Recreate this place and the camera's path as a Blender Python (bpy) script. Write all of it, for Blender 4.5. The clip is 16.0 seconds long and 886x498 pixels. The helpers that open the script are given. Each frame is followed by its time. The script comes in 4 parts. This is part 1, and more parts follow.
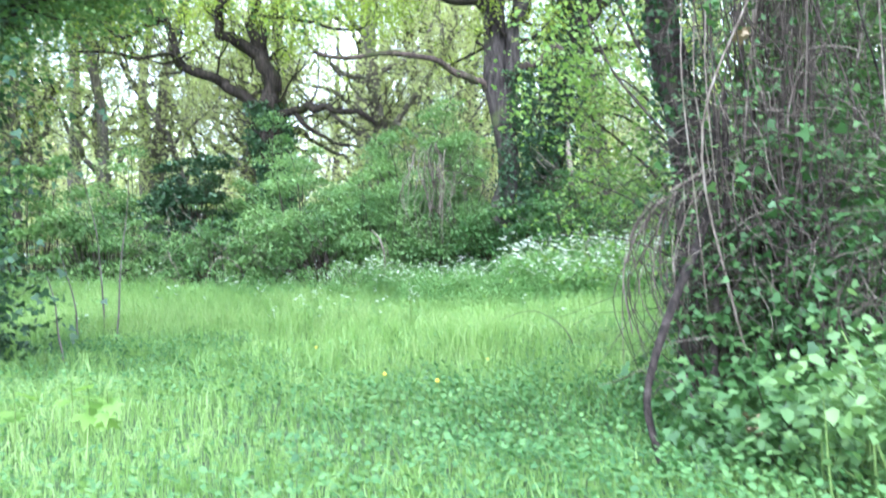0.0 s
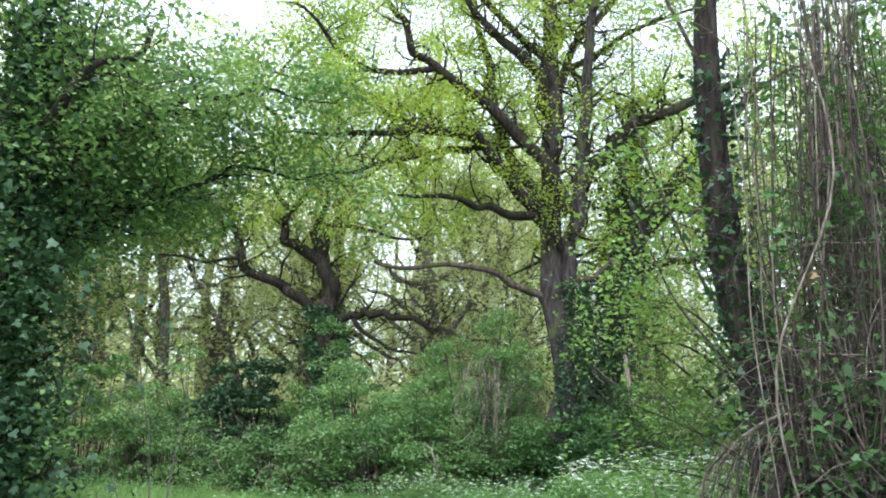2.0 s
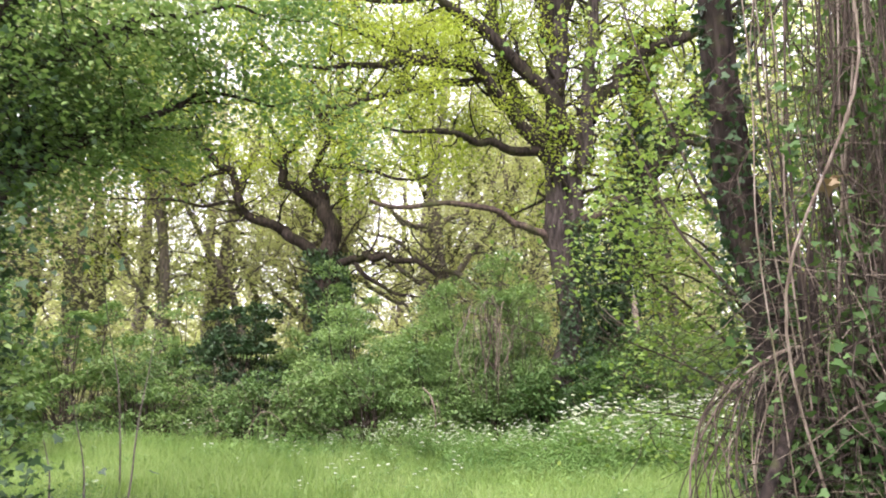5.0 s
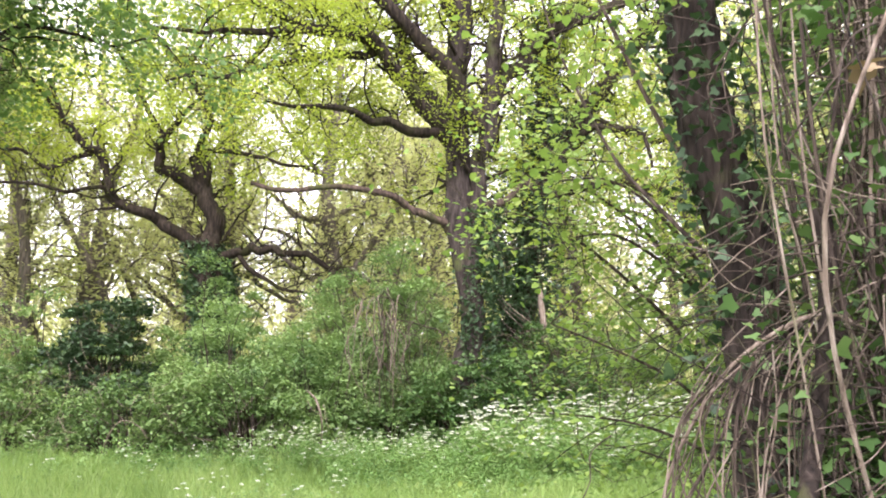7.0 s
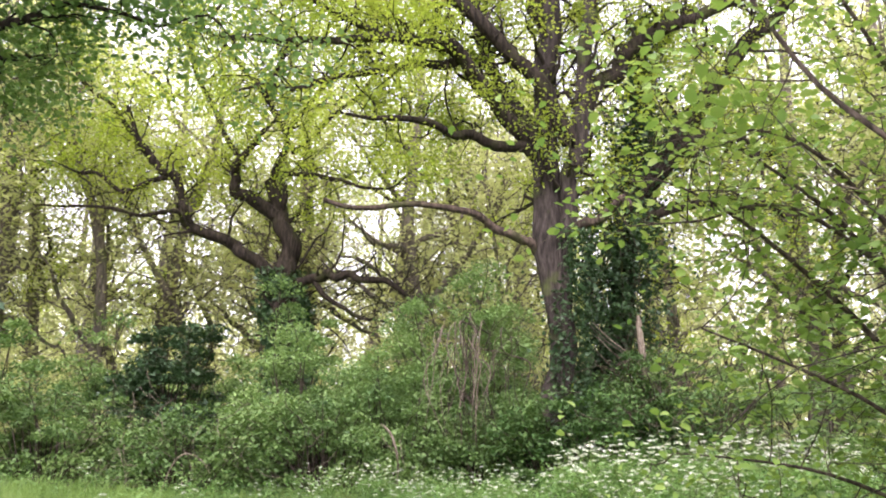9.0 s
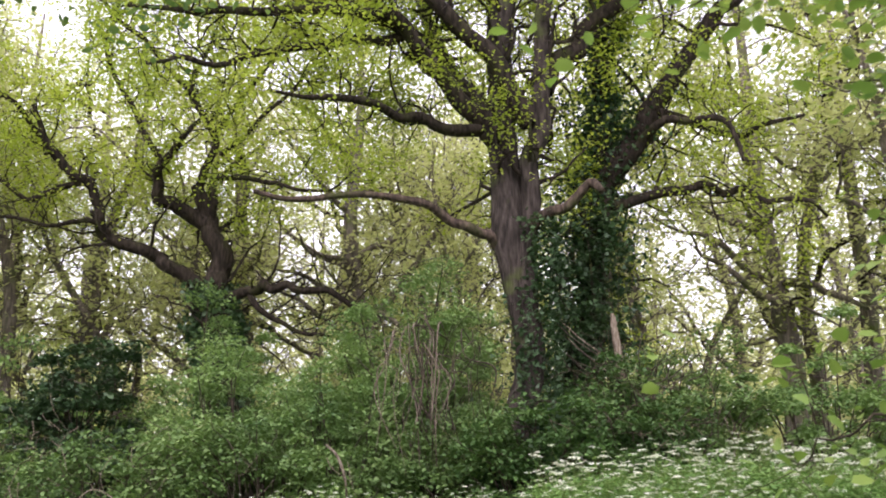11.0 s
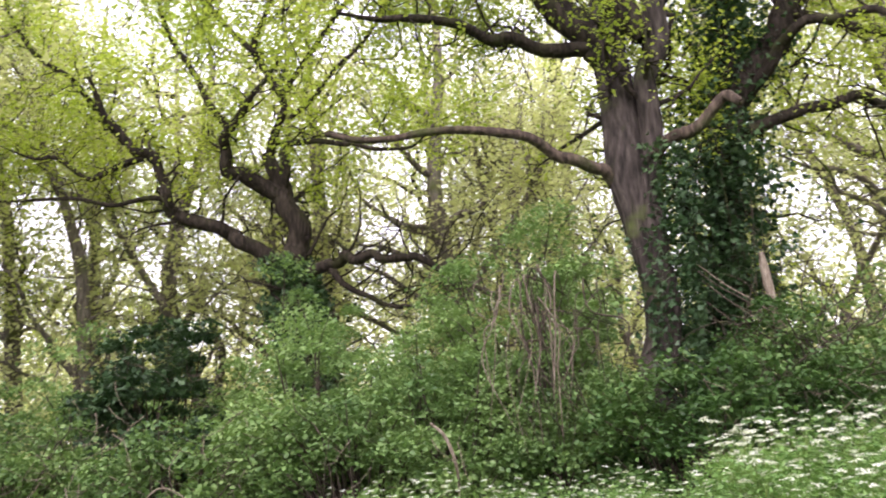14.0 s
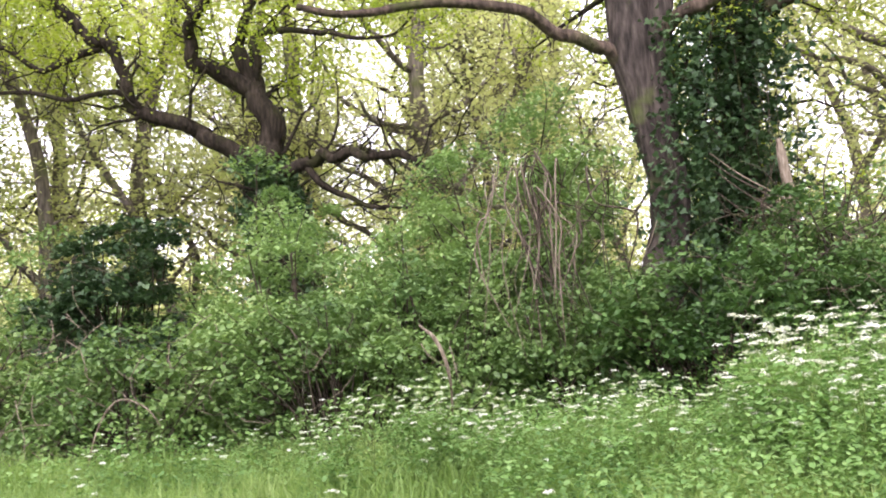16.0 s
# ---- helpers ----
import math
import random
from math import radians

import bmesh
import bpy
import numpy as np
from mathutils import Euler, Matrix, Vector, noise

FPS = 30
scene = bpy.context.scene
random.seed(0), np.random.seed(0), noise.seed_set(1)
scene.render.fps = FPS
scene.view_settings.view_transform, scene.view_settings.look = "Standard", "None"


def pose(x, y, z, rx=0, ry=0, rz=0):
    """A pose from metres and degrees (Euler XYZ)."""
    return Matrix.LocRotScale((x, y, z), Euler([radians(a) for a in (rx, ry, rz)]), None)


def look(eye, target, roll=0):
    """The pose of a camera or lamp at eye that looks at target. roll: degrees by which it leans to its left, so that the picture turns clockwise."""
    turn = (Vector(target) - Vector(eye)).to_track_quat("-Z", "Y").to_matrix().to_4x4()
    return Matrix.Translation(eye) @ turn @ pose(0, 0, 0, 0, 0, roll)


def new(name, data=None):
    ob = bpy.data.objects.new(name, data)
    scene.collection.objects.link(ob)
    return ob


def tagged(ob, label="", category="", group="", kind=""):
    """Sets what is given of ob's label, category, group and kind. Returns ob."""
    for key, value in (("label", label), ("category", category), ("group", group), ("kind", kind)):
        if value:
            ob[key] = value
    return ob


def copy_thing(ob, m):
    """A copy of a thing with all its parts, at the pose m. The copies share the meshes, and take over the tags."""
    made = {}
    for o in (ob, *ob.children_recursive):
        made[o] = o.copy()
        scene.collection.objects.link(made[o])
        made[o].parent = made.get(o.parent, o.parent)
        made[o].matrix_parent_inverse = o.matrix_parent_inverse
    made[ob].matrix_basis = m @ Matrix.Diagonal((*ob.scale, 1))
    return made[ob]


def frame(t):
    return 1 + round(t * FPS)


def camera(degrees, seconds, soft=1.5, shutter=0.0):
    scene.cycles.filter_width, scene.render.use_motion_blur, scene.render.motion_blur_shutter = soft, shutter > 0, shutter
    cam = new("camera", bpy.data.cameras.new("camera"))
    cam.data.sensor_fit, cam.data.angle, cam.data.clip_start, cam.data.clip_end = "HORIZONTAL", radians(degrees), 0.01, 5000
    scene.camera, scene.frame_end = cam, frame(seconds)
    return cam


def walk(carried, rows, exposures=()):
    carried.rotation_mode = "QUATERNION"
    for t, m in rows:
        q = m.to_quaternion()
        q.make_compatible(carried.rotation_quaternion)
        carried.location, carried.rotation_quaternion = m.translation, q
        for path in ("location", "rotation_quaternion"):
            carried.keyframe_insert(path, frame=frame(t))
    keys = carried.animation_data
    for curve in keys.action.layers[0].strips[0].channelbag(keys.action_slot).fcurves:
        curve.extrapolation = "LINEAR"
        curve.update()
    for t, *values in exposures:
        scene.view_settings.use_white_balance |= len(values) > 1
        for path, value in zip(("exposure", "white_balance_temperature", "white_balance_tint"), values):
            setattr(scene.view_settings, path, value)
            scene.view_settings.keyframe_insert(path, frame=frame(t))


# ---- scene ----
cam = camera(53.0, 16.0, soft=1.9, shutter=0.3)
# seconds, x, y, z, yaw, pitch, roll
PATH = [
    (0, 0.161, 0.119, 1.309, 1.21, 0.49, -0.55),
    (0.5, 0.085, 0.302, 1.462, 3.04, 6.23, -0.50),
    (1, 0.081, 0.255, 1.542, 5.27, 10.79, 0.25),
    (1.5, 0.096, 0.186, 1.571, 5.07, 12.90, 0.95),
    (2, 0.081, 0.171, 1.558, 4.71, 13.36, 1.50),
    (2.5, 0.083, 0.156, 1.565, 5.40, 13.61, 1.32),
    (3, 0.075, 0.273, 1.575, 6.22, 13.28, 1.32),
    (3.5, 0.048, 0.271, 1.572, 6.47, 12.64, 1.23),
    (3.7, 0.052, 0.288, 1.572, 6.44, 12.55, 1.10),
    (5.8, 0.590, 2.148, 1.515, 3.92, 8.89, 1.33),
    (6, 0.552, 2.360, 1.495, 2.19, 9.05, 1.97),
    (6.5, 0.477, 2.852, 1.496, -1.17, 8.43, 1.03),
    (7, 0.481, 3.301, 1.555, -0.73, 10.33, 0.22),
    (7.5, 0.480, 3.665, 1.547, -1.58, 10.34, 1.26),
    (8, 0.397, 4.142, 1.536, -3.48, 12.11, 3.53),
    (8.5, 0.338, 4.521, 1.575, -2.33, 10.56, 1.91),
    (9, 0.381, 4.974, 1.546, 4.66, 12.64, 1.31),
    (9.5, 0.338, 5.516, 1.562, 3.64, 13.48, 1.29),
    (9.7, 0.302, 5.756, 1.548, 2.00, 13.04, 0.32),
    (11.8, -0.106, 8.107, 1.345, 1.35, 15.22, -1.76),
    (12, -0.169, 8.308, 1.339, 2.27, 14.06, -1.92),
    (12.5, -0.291, 8.804, 1.331, 3.97, 14.69, -3.15),
    (13, -0.481, 9.310, 1.348, 2.92, 12.60, -4.48),
    (13.5, -0.578, 9.650, 1.391, 2.58, 10.69, -7.75),
    (14, -0.437, 9.872, 1.375, 6.29, 13.88, -3.47),
    (14.5, -0.412, 9.935, 1.283, 11.10, 10.27, -3.89),
    (15, -0.623, 10.307, 1.262, 10.14, 11.21, -3.62),
    (15.5, -0.749, 10.734, 1.325, 5.47, 8.86, -3.99),
    (16, -0.708, 11.136, 1.350, 5.35, 8.15, -4.04),
]
EXPOSURES = [
    (0.0, 2.12, 4900, 10), (0.5, 2.35, 4900, 10), (1.0, 1.70, 4900, 10), (1.5, 1.25, 4900, 10), (2.0, 1.15, 5300, 7), (2.5, 0.88, 6000, 13), (3.0, 0.62, 6200, 25),
    (3.5, 1.00, 6200, 25), (6.0, 1.68, 6200, 25), (7.0, 1.80, 6200, 25), (8.5, 1.65, 6200, 25), (9.5, 1.25, 6200, 25), (12.0, 0.80, 6200, 25),
    (12.5, 0.80, 6200, 25), (13.0, 1.00, 6200, 25), (14.0, 1.25, 6200, 25), (14.5, 0.90, 6200, 25), (15.5, 1.25, 6200, 25), (16.0, 1.62, 6200, 25),
]
walk(cam, [(t, pose(x, y, z, 90 + pitch, 0, yaw) @ pose(0, 0, 0, 0, 0, roll)) for t, x, y, z, yaw, pitch, roll in PATH], EXPOSURES)

# ---- light: bright overcast spring sky ----
world = bpy.data.worlds.new("overcast_sky")
scene.world = world
world.use_nodes = True
wn, wl = world.node_tree.nodes, world.node_tree.links
sky = wn.new("ShaderNodeTexSky")
sky.sky_type, sky.sun_disc = "NISHITA", False
sky.sun_elevation, sky.sun_rotation, sky.dust_density = radians(50), radians(200), 4.0
cloud = wn.new("ShaderNodeMixRGB")
cloud.inputs["Fac"].default_value = 0.8
cloud.inputs["Color2"].default_value = (10.5, 10.2, 10.4, 1)
wl.new(sky.outputs["Color"], cloud.inputs["Color1"])
wl.new(cloud.outputs["Color"], wn["Background"].inputs["Color"])
wn["Background"].inputs["Strength"].default_value = 0.13
sun = new("sun", bpy.data.lights.new("sun", "SUN"))
sun.data.energy, sun.data.angle, sun.data.color = 1.2, radians(35), (1.0, 0.97, 0.9)
sun.matrix_world = look((-8, -20, 30), (0, 10, 0))


# ---- materials ----
def nodes_of(name):
    m = bpy.data.materials.new(name)
    m.use_nodes = True
    return m, m.node_tree.nodes, m.node_tree.links


def ramp_of(n, stops):
    r = n.new("ShaderNodeValToRGB")
    while len(r.color_ramp.elements) < len(stops):
        r.color_ramp.elements.new(0.5)
    for e, (p, c) in zip(r.color_ramp.elements, stops):
        e.position, e.color = p, (*c, 1)
    return r


def noise_of(n, l, scale, detail=4.0, stretch=None):
    co = n.new("ShaderNodeTexCoord")
    t = n.new("ShaderNodeTexNoise")
    t.inputs["Scale"].default_value, t.inputs["Detail"].default_value = scale, detail
    if stretch:
        mp = n.new("ShaderNodeMapping")
        mp.inputs["Scale"].default_value = stretch
        l.new(co.outputs["Object"], mp.inputs["Vector"])
        l.new(mp.outputs["Vector"], t.inputs["Vector"])
    else:
        l.new(co.outputs["Object"], t.inputs["Vector"])
    return t


def leafy(name, dark, mid, light, through_light=0.35, rough=0.5, patch=0.6):
    """Leaf: colour by leaf and by patches a metre or two wide; light shines through it."""
    m, n, l = nodes_of(name)
    geo = n.new("ShaderNodeNewGeometry")
    big = noise_of(n, l, patch, 2.0)
    add = n.new("ShaderNodeMath")
    add.operation = "MULTIPLY_ADD"
    add.inputs[1].default_value = 0.45
    l.new(geo.outputs["Random Per Island"], add.inputs[0])
    sub = n.new("ShaderNodeMath")
    sub.operation = "MULTIPLY_ADD"
    sub.inputs[1].default_value, sub.inputs[2].default_value = 1.3, -0.36
    l.new(big.outputs["Fac"], sub.inputs[0])
    l.new(sub.outputs[0], add.inputs[2])
    r = ramp_of(n, [(0.05, dark), (0.5, mid), (0.95, light)])
    l.new(add.outputs[0], r.inputs["Fac"])
    p = n["Principled BSDF"]
    p.inputs["Roughness"].default_value = rough
    p.inputs["Specular IOR Level"].default_value = 0.35
    l.new(r.outputs["Color"], p.inputs["Base Color"])
    tr = n.new("ShaderNodeBsdfTranslucent")
    warm = n.new("ShaderNodeMixRGB")
    warm.blend_type, warm.inputs["Fac"].default_value = "MULTIPLY", 1.0
    warm.inputs["Color2"].default_value = (1.08, 1.1, 0.78, 1)
    l.new(r.outputs["Color"], warm.inputs["Color1"])
    l.new(warm.outputs["Color"], tr.inputs["Color"])
    mix = n.new("ShaderNodeMixShader")
    mix.inputs["Fac"].default_value = through_light
    l.new(p.outputs[0], mix.inputs[1])
    l.new(tr.outputs[0], mix.inputs[2])
    l.new(mix.outputs[0], n["Material Output"].inputs["Surface"])
    return m


def barky(name, dark, mid, light, moss=(0.10, 0.13, 0.03), mossy=0.5, scale=14.0):
    """Furrowed bark with patches of moss."""
    m, n, l = nodes_of(name)
    a = noise_of(n, l, scale, 6.0, (1, 1, 0.18))
    r = ramp_of(n, [(0.3, dark), (0.5, mid), (0.72, light)])
    l.new(a.outputs["Fac"], r.inputs["Fac"])
    b = noise_of(n, l, 1.7, 5.0)
    mr = ramp_of(n, [(0.62 - 0.25 * mossy, (0, 0, 0)), (0.85 - 0.25 * mossy, (1, 1, 1))])
    l.new(b.outputs["Fac"], mr.inputs["Fac"])
    mx = n.new("ShaderNodeMixRGB")
    l.new(mr.outputs["Color"], mx.inputs["Fac"])
    l.new(r.outputs["Color"], mx.inputs["Color1"])
    mx.inputs["Color2"].default_value = (*moss, 1)
    p = n["Principled BSDF"]
    p.inputs["Roughness"].default_value = 0.9
    p.inputs["Specular IOR Level"].default_value = 0.2
    l.new(mx.outputs["Color"], p.inputs["Base Color"])
    bump = n.new("ShaderNodeBump")
    bump.inputs["Strength"].default_value, bump.inputs["Distance"].default_value = 0.9, 0.05
    l.new(a.outputs["Fac"], bump.inputs["Height"])
    l.new(bump.outputs["Normal"], p.inputs["Normal"])
    return m


OAK_LEAF = leafy("oak_leaf", (0.22, 0.32, 0.045), (0.40, 0.50, 0.07), (0.56, 0.63, 0.12), 0.52, 0.5, 0.35)
# leaves of the wood behind, paled: its haze is put into their colour
HAZED_LEAF = leafy("hazed_leaf", (0.42, 0.46, 0.22), (0.57, 0.59, 0.32), (0.68, 0.68, 0.42), 0.6, 0.6, 0.15)
BRAMBLE_LEAF = leafy("bramble_leaf", (0.06, 0.12, 0.04), (0.15, 0.25, 0.075), (0.27, 0.38, 0.13), 0.3, 0.45, 0.7)
ELDER_LEAF = leafy("elder_leaf", (0.10, 0.19, 0.065), (0.21, 0.33, 0.11), (0.33, 0.46, 0.17), 0.35, 0.48, 0.6)
IVY_LEAF = leafy("ivy_leaf", (0.018, 0.042, 0.018), (0.042, 0.085, 0.033), (0.085, 0.145, 0.056), 0.15, 0.42, 0.9)
THORN_LEAF = leafy("thorn_leaf", (0.07, 0.14, 0.045), (0.17, 0.28, 0.08), (0.30, 0.40, 0.14), 0.38, 0.45, 0.5)
HAZEL_LEAF = leafy("hazel_leaf", (0.13, 0.24, 0.055), (0.23, 0.36, 0.08), (0.36, 0.47, 0.12), 0.45, 0.45, 0.9)
GRASS = leafy("grass", (0.13, 0.22, 0.055), (0.25, 0.38, 0.10), (0.42, 0.52, 0.21), 0.4, 0.5, 0.45)
WEED_LEAF = leafy("weed_leaf", (0.08, 0.18, 0.05), (0.18, 0.32, 0.09), (0.30, 0.45, 0.16), 0.35, 0.48, 0.8)
# bramble leaf darkened for bank and oak foot: shade put into the colour
SHADED_LEAF = leafy("shaded_leaf", (0.03, 0.075, 0.02), (0.075, 0.15, 0.04), (0.15, 0.24, 0.07), 0.25, 0.45, 0.9)
# weed leaf near the path, darkened to offset how brightly it is lit
DIMMED_WEED_LEAF = leafy("dimmed_weed_leaf", (0.035, 0.09, 0.025), (0.09, 0.19, 0.05), (0.18, 0.30, 0.09), 0.3, 0.5, 0.9)
DRY_LEAF = leafy("dry_leaf", (0.14, 0.09, 0.05), (0.25, 0.18, 0.10), (0.36, 0.29, 0.17), 0.2, 0.7)
UMBEL = leafy("white_umbel", (0.7, 0.72, 0.62), (0.8, 0.81, 0.75), (0.87, 0.87, 0.83), 0.3, 0.7)
OAK_BARK = barky("oak_bark", (0.016, 0.013, 0.011), (0.045, 0.036, 0.031), (0.095, 0.077, 0.067), mossy=0.25)
LIMB_BARK = barky("limb_bark", (0.012, 0.009, 0.007), (0.03, 0.023, 0.017), (0.065, 0.05, 0.038), moss=(0.05, 0.055, 0.018), mossy=0.35)
DARK_BARK = barky("dark_bark", (0.01, 0.008, 0.006), (0.028, 0.021, 0.016), (0.06, 0.047, 0.038), mossy=0.1, scale=22)
GREY_BARK = barky("grey_bark", (0.08, 0.066, 0.056), (0.16, 0.135, 0.115), (0.26, 0.22, 0.19), mossy=0.45)
BROKEN_WOOD = barky("broken_wood", (0.03, 0.022, 0.017), (0.075, 0.055, 0.042), (0.15, 0.11, 0.085), moss=(0.06, 0.07, 0.022), mossy=0.4)
DRY_STEM = barky("dry_stem", (0.10, 0.075, 0.055), (0.2, 0.16, 0.12), (0.34, 0.29, 0.23), mossy=0.0, scale=30)
BROWN_STEM = barky("brown_stem", (0.03, 0.023, 0.018), (0.068, 0.052, 0.039), (0.145, 0.115, 0.088), mossy=0.1, scale=30)
GREEN_STEM = barky("green_stem", (0.10, 0.15, 0.04), (0.16, 0.23, 0.06), (0.22, 0.3, 0.09), mossy=0.0, scale=20)


def earth():
    m, n, l = nodes_of("meadow_soil")
    a, b = noise_of(n, l, 9.0, 8.0), noise_of(n, l, 0.5, 3.0)
    r = ramp_of(n, [(0.3, (0.035, 0.045, 0.015)), (0.55, (0.06, 0.11, 0.025)), (0.8, (0.11, 0.15, 0.05))])
    g = ramp_of(n, [(0.35, (0.6, 0.6, 0.5)), (0.65, (1.1, 1.1, 1.0))])
    l.new(a.outputs["Fac"], r.inputs["Fac"])
    l.new(b.outputs["Fac"], g.inputs["Fac"])
    mx = n.new("ShaderNodeMixRGB")
    mx.blend_type, mx.inputs["Fac"].default_value = "MULTIPLY", 1.0
    l.new(r.outputs["Color"], mx.inputs["Color1"])
    l.new(g.outputs["Color"], mx.inputs["Color2"])
    p = n["Principled BSDF"]
    p.inputs["Roughness"].default_value = 0.95
    l.new(mx.outputs["Color"], p.inputs["Base Color"])
    bump = n.new("ShaderNodeBump")
    bump.inputs["Distance"].default_value = 0.05
    l.new(a.outputs["Fac"], bump.inputs["Height"])
    l.new(bump.outputs["Normal"], p.inputs["Normal"])
    return m


SOIL = earth()
rng = np.random.default_rng(7)


# ---- mesh helpers ----
def quads(name, verts, faces, material, smooth=False):
    """A mesh of quads from arrays."""
    verts, faces = np.asarray(verts, np.float32), np.asarray(faces, np.int32)
    me = bpy.data.meshes.new(name)
    me.vertices.add(len(verts))
    me.vertices.foreach_set("co", verts.ravel())
    me.loops.add(faces.size)
    me.loops.foreach_set("vertex_index", faces.ravel())
    me.polygons.add(len(faces))
    me.polygons.foreach_set("loop_start", np.arange(0, faces.size, 4, dtype=np.int32))
    if smooth:
        me.polygons.foreach_set("use_smooth", np.ones(len(faces), bool))
    me.materials.append(material)
    me.update(calc_edges=True)
    return me


def part(name, me, parent=None, label=""):
    ob = new(name, me)
    if parent:
        ob.parent = parent
    return tagged(ob, label)


def thing(name, x, y, z, label, category, group="", kind=""):
    ob = new(name)
    ob.location = (x, y, z)
    return tagged(ob, label, category, group, kind)


def ground_z(x, y):
    """The meadow rises gently to the wood's edge."""
    x, y = np.asarray(x, float), np.asarray(y, float)
    s = np.clip((y - 8) / 14, 0, 1)
    z = 0.40 * s * s * (3 - 2 * s) + 0.50 * np.clip((y - 23) / 15, 0, 1)
    near = np.clip(1 - np.hypot(x, y - 15) / 70, 0, 1)
    return z + near * (0.05 * np.sin(0.9 * x + 0.5 * y) + 0.04 * np.sin(1.7 * y - 0.6 * x))


def smoothed(points, steps):
    """Points (x, y, z, r) with rounded bends in between (Catmull-Rom)."""
    p = np.asarray(points, float)
    p = np.vstack([2 * p[0] - p[1], p, 2 * p[-1] - p[-2]])
    out = []
    for i in range(1, len(p) - 2):
        for u in np.linspace(0, 1, steps, endpoint=False):
            out.append(0.5 * (2 * p[i] + (p[i + 1] - p[i - 1]) * u + (2 * p[i - 1] - 5 * p[i] + 4 * p[i + 1] - p[i + 2]) * u * u
                              + (3 * p[i] - p[i - 1] - 3 * p[i + 1] + p[i + 2]) * u ** 3))
    out.append(p[-2])
    out = np.array(out)
    out[:, 3] = np.maximum(out[:, 3], 0.002)
    return out


def tube(path, sides, lumps=0.0):
    """Verts and quads of a tapering stem along path (x, y, z, r)."""
    p, r = path[:, :3], path[:, 3]
    t = np.gradient(p, axis=0)
    t /= np.linalg.norm(t, axis=1, keepdims=True) + 1e-9
    ref = np.where(np.abs(t[:, 2:3]) > 0.9, [[1.0, 0, 0]], [[0, 0, 1.0]])
    a = np.cross(t, ref)
    a /= np.linalg.norm(a, axis=1, keepdims=True) + 1e-9
    if len(p) > 1:
        for i in range(1, len(p)):
            b = a[i - 1] - t[i] * (a[i - 1] @ t[i])
            a[i] = b / (np.linalg.norm(b) + 1e-9)
    b = np.cross(t, a)
    ang = np.linspace(0, 2 * np.pi, sides, endpoint=False)
    rr = r[:, None] * (1 + lumps * (rng.normal(0, 0.8, (1, sides)) + rng.normal(0, 0.4, (len(p), sides))))
    v = p[:, None] + rr[..., None] * (np.cos(ang)[None, :, None] * a[:, None] + np.sin(ang)[None, :, None] * b[:, None])
    i, j = np.meshgrid(np.arange(len(p) - 1), np.arange(sides), indexing="ij")
    k = (j + 1) % sides
    f = np.stack([i * sides + j, i * sides + k, (i + 1) * sides + k, (i + 1) * sides + j], -1).reshape(-1, 4)
    cap = np.array([[(len(p) - 1) * sides + c for c in (0, sides // 4, sides // 2, 3 * sides // 4)]]) if sides >= 4 else np.zeros((0, 4), int)
    return v.reshape(-1, 3), np.vstack([f, cap])


def joined(pieces):
    vs, fs, n = [], [], 0
    for v, f in pieces:
        vs.append(v), fs.append(f + n)
        n += len(v)
    return np.vstack(vs), np.vstack(fs)


def crooked(start, way, length, r0, r1, n=5, bend=0.35, lift=0.0):
    """A crooked twig from start: n points (x, y, z, r)."""
    d = np.array(way, float)
    d /= np.linalg.norm(d) + 1e-9
    p, out = np.array(start, float), []
    for k in range(n):
        out.append((*p, r0 + (r1 - r0) * k / (n - 1)))
        d = d + rng.normal(0, bend, 3) + (0, 0, lift)
        d /= np.linalg.norm(d)
        p = p + d * length / (n - 1)
    return np.array(out)


# leaf outlines: base, side, tip, side; the round and the lobed ones in two folded halves
DIAMOND = (np.array([(0, 0, 0), (0.3, 0.45, 0.06), (0, 1, -0.05), (-0.3, 0.45, 0.06)]), np.array([(0, 1, 2, 3)]))
ROUND = (np.array([(0, 0, 0), (0.33, 0.25, 0.07), (0.3, 0.68, 0.05), (0, 1, -0.08), (-0.3, 0.68, 0.05), (-0.33, 0.25, 0.07)]),
         np.array([(0, 1, 2, 3), (0, 3, 4, 5)]))
LOBED = (np.array([(0, 0, 0), (0.42, -0.05, 0.05), (0.5, 0.38, 0.05), (0.2, 0.5, 0.03), (0, 1, -0.06), (-0.2, 0.5, 0.03), (-0.5, 0.38, 0.05), (-0.42, -0.05, 0.05)]),
         np.array([(0, 1, 2, 3), (0, 3, 4, 5), (0, 5, 6, 7)]))


PALMATE = (np.array([(0, 0, 0), (0.25, -0.12, 0.03), (0.55, 0.05, 0.0), (0.28, 0.22, 0.04), (0.5, 0.62, 0.0), (0.14, 0.5, 0.04), (0, 1, -0.06), (-0.14, 0.5, 0.04), (-0.5, 0.62, 0.0), (-0.28, 0.22, 0.04),
                     (-0.55, 0.05, 0.0), (-0.25, -0.12, 0.03)]), np.array([(0, 1, 2, 3), (0, 3, 4, 5), (0, 5, 6, 7), (0, 7, 8, 9), (0, 9, 10, 11)]))


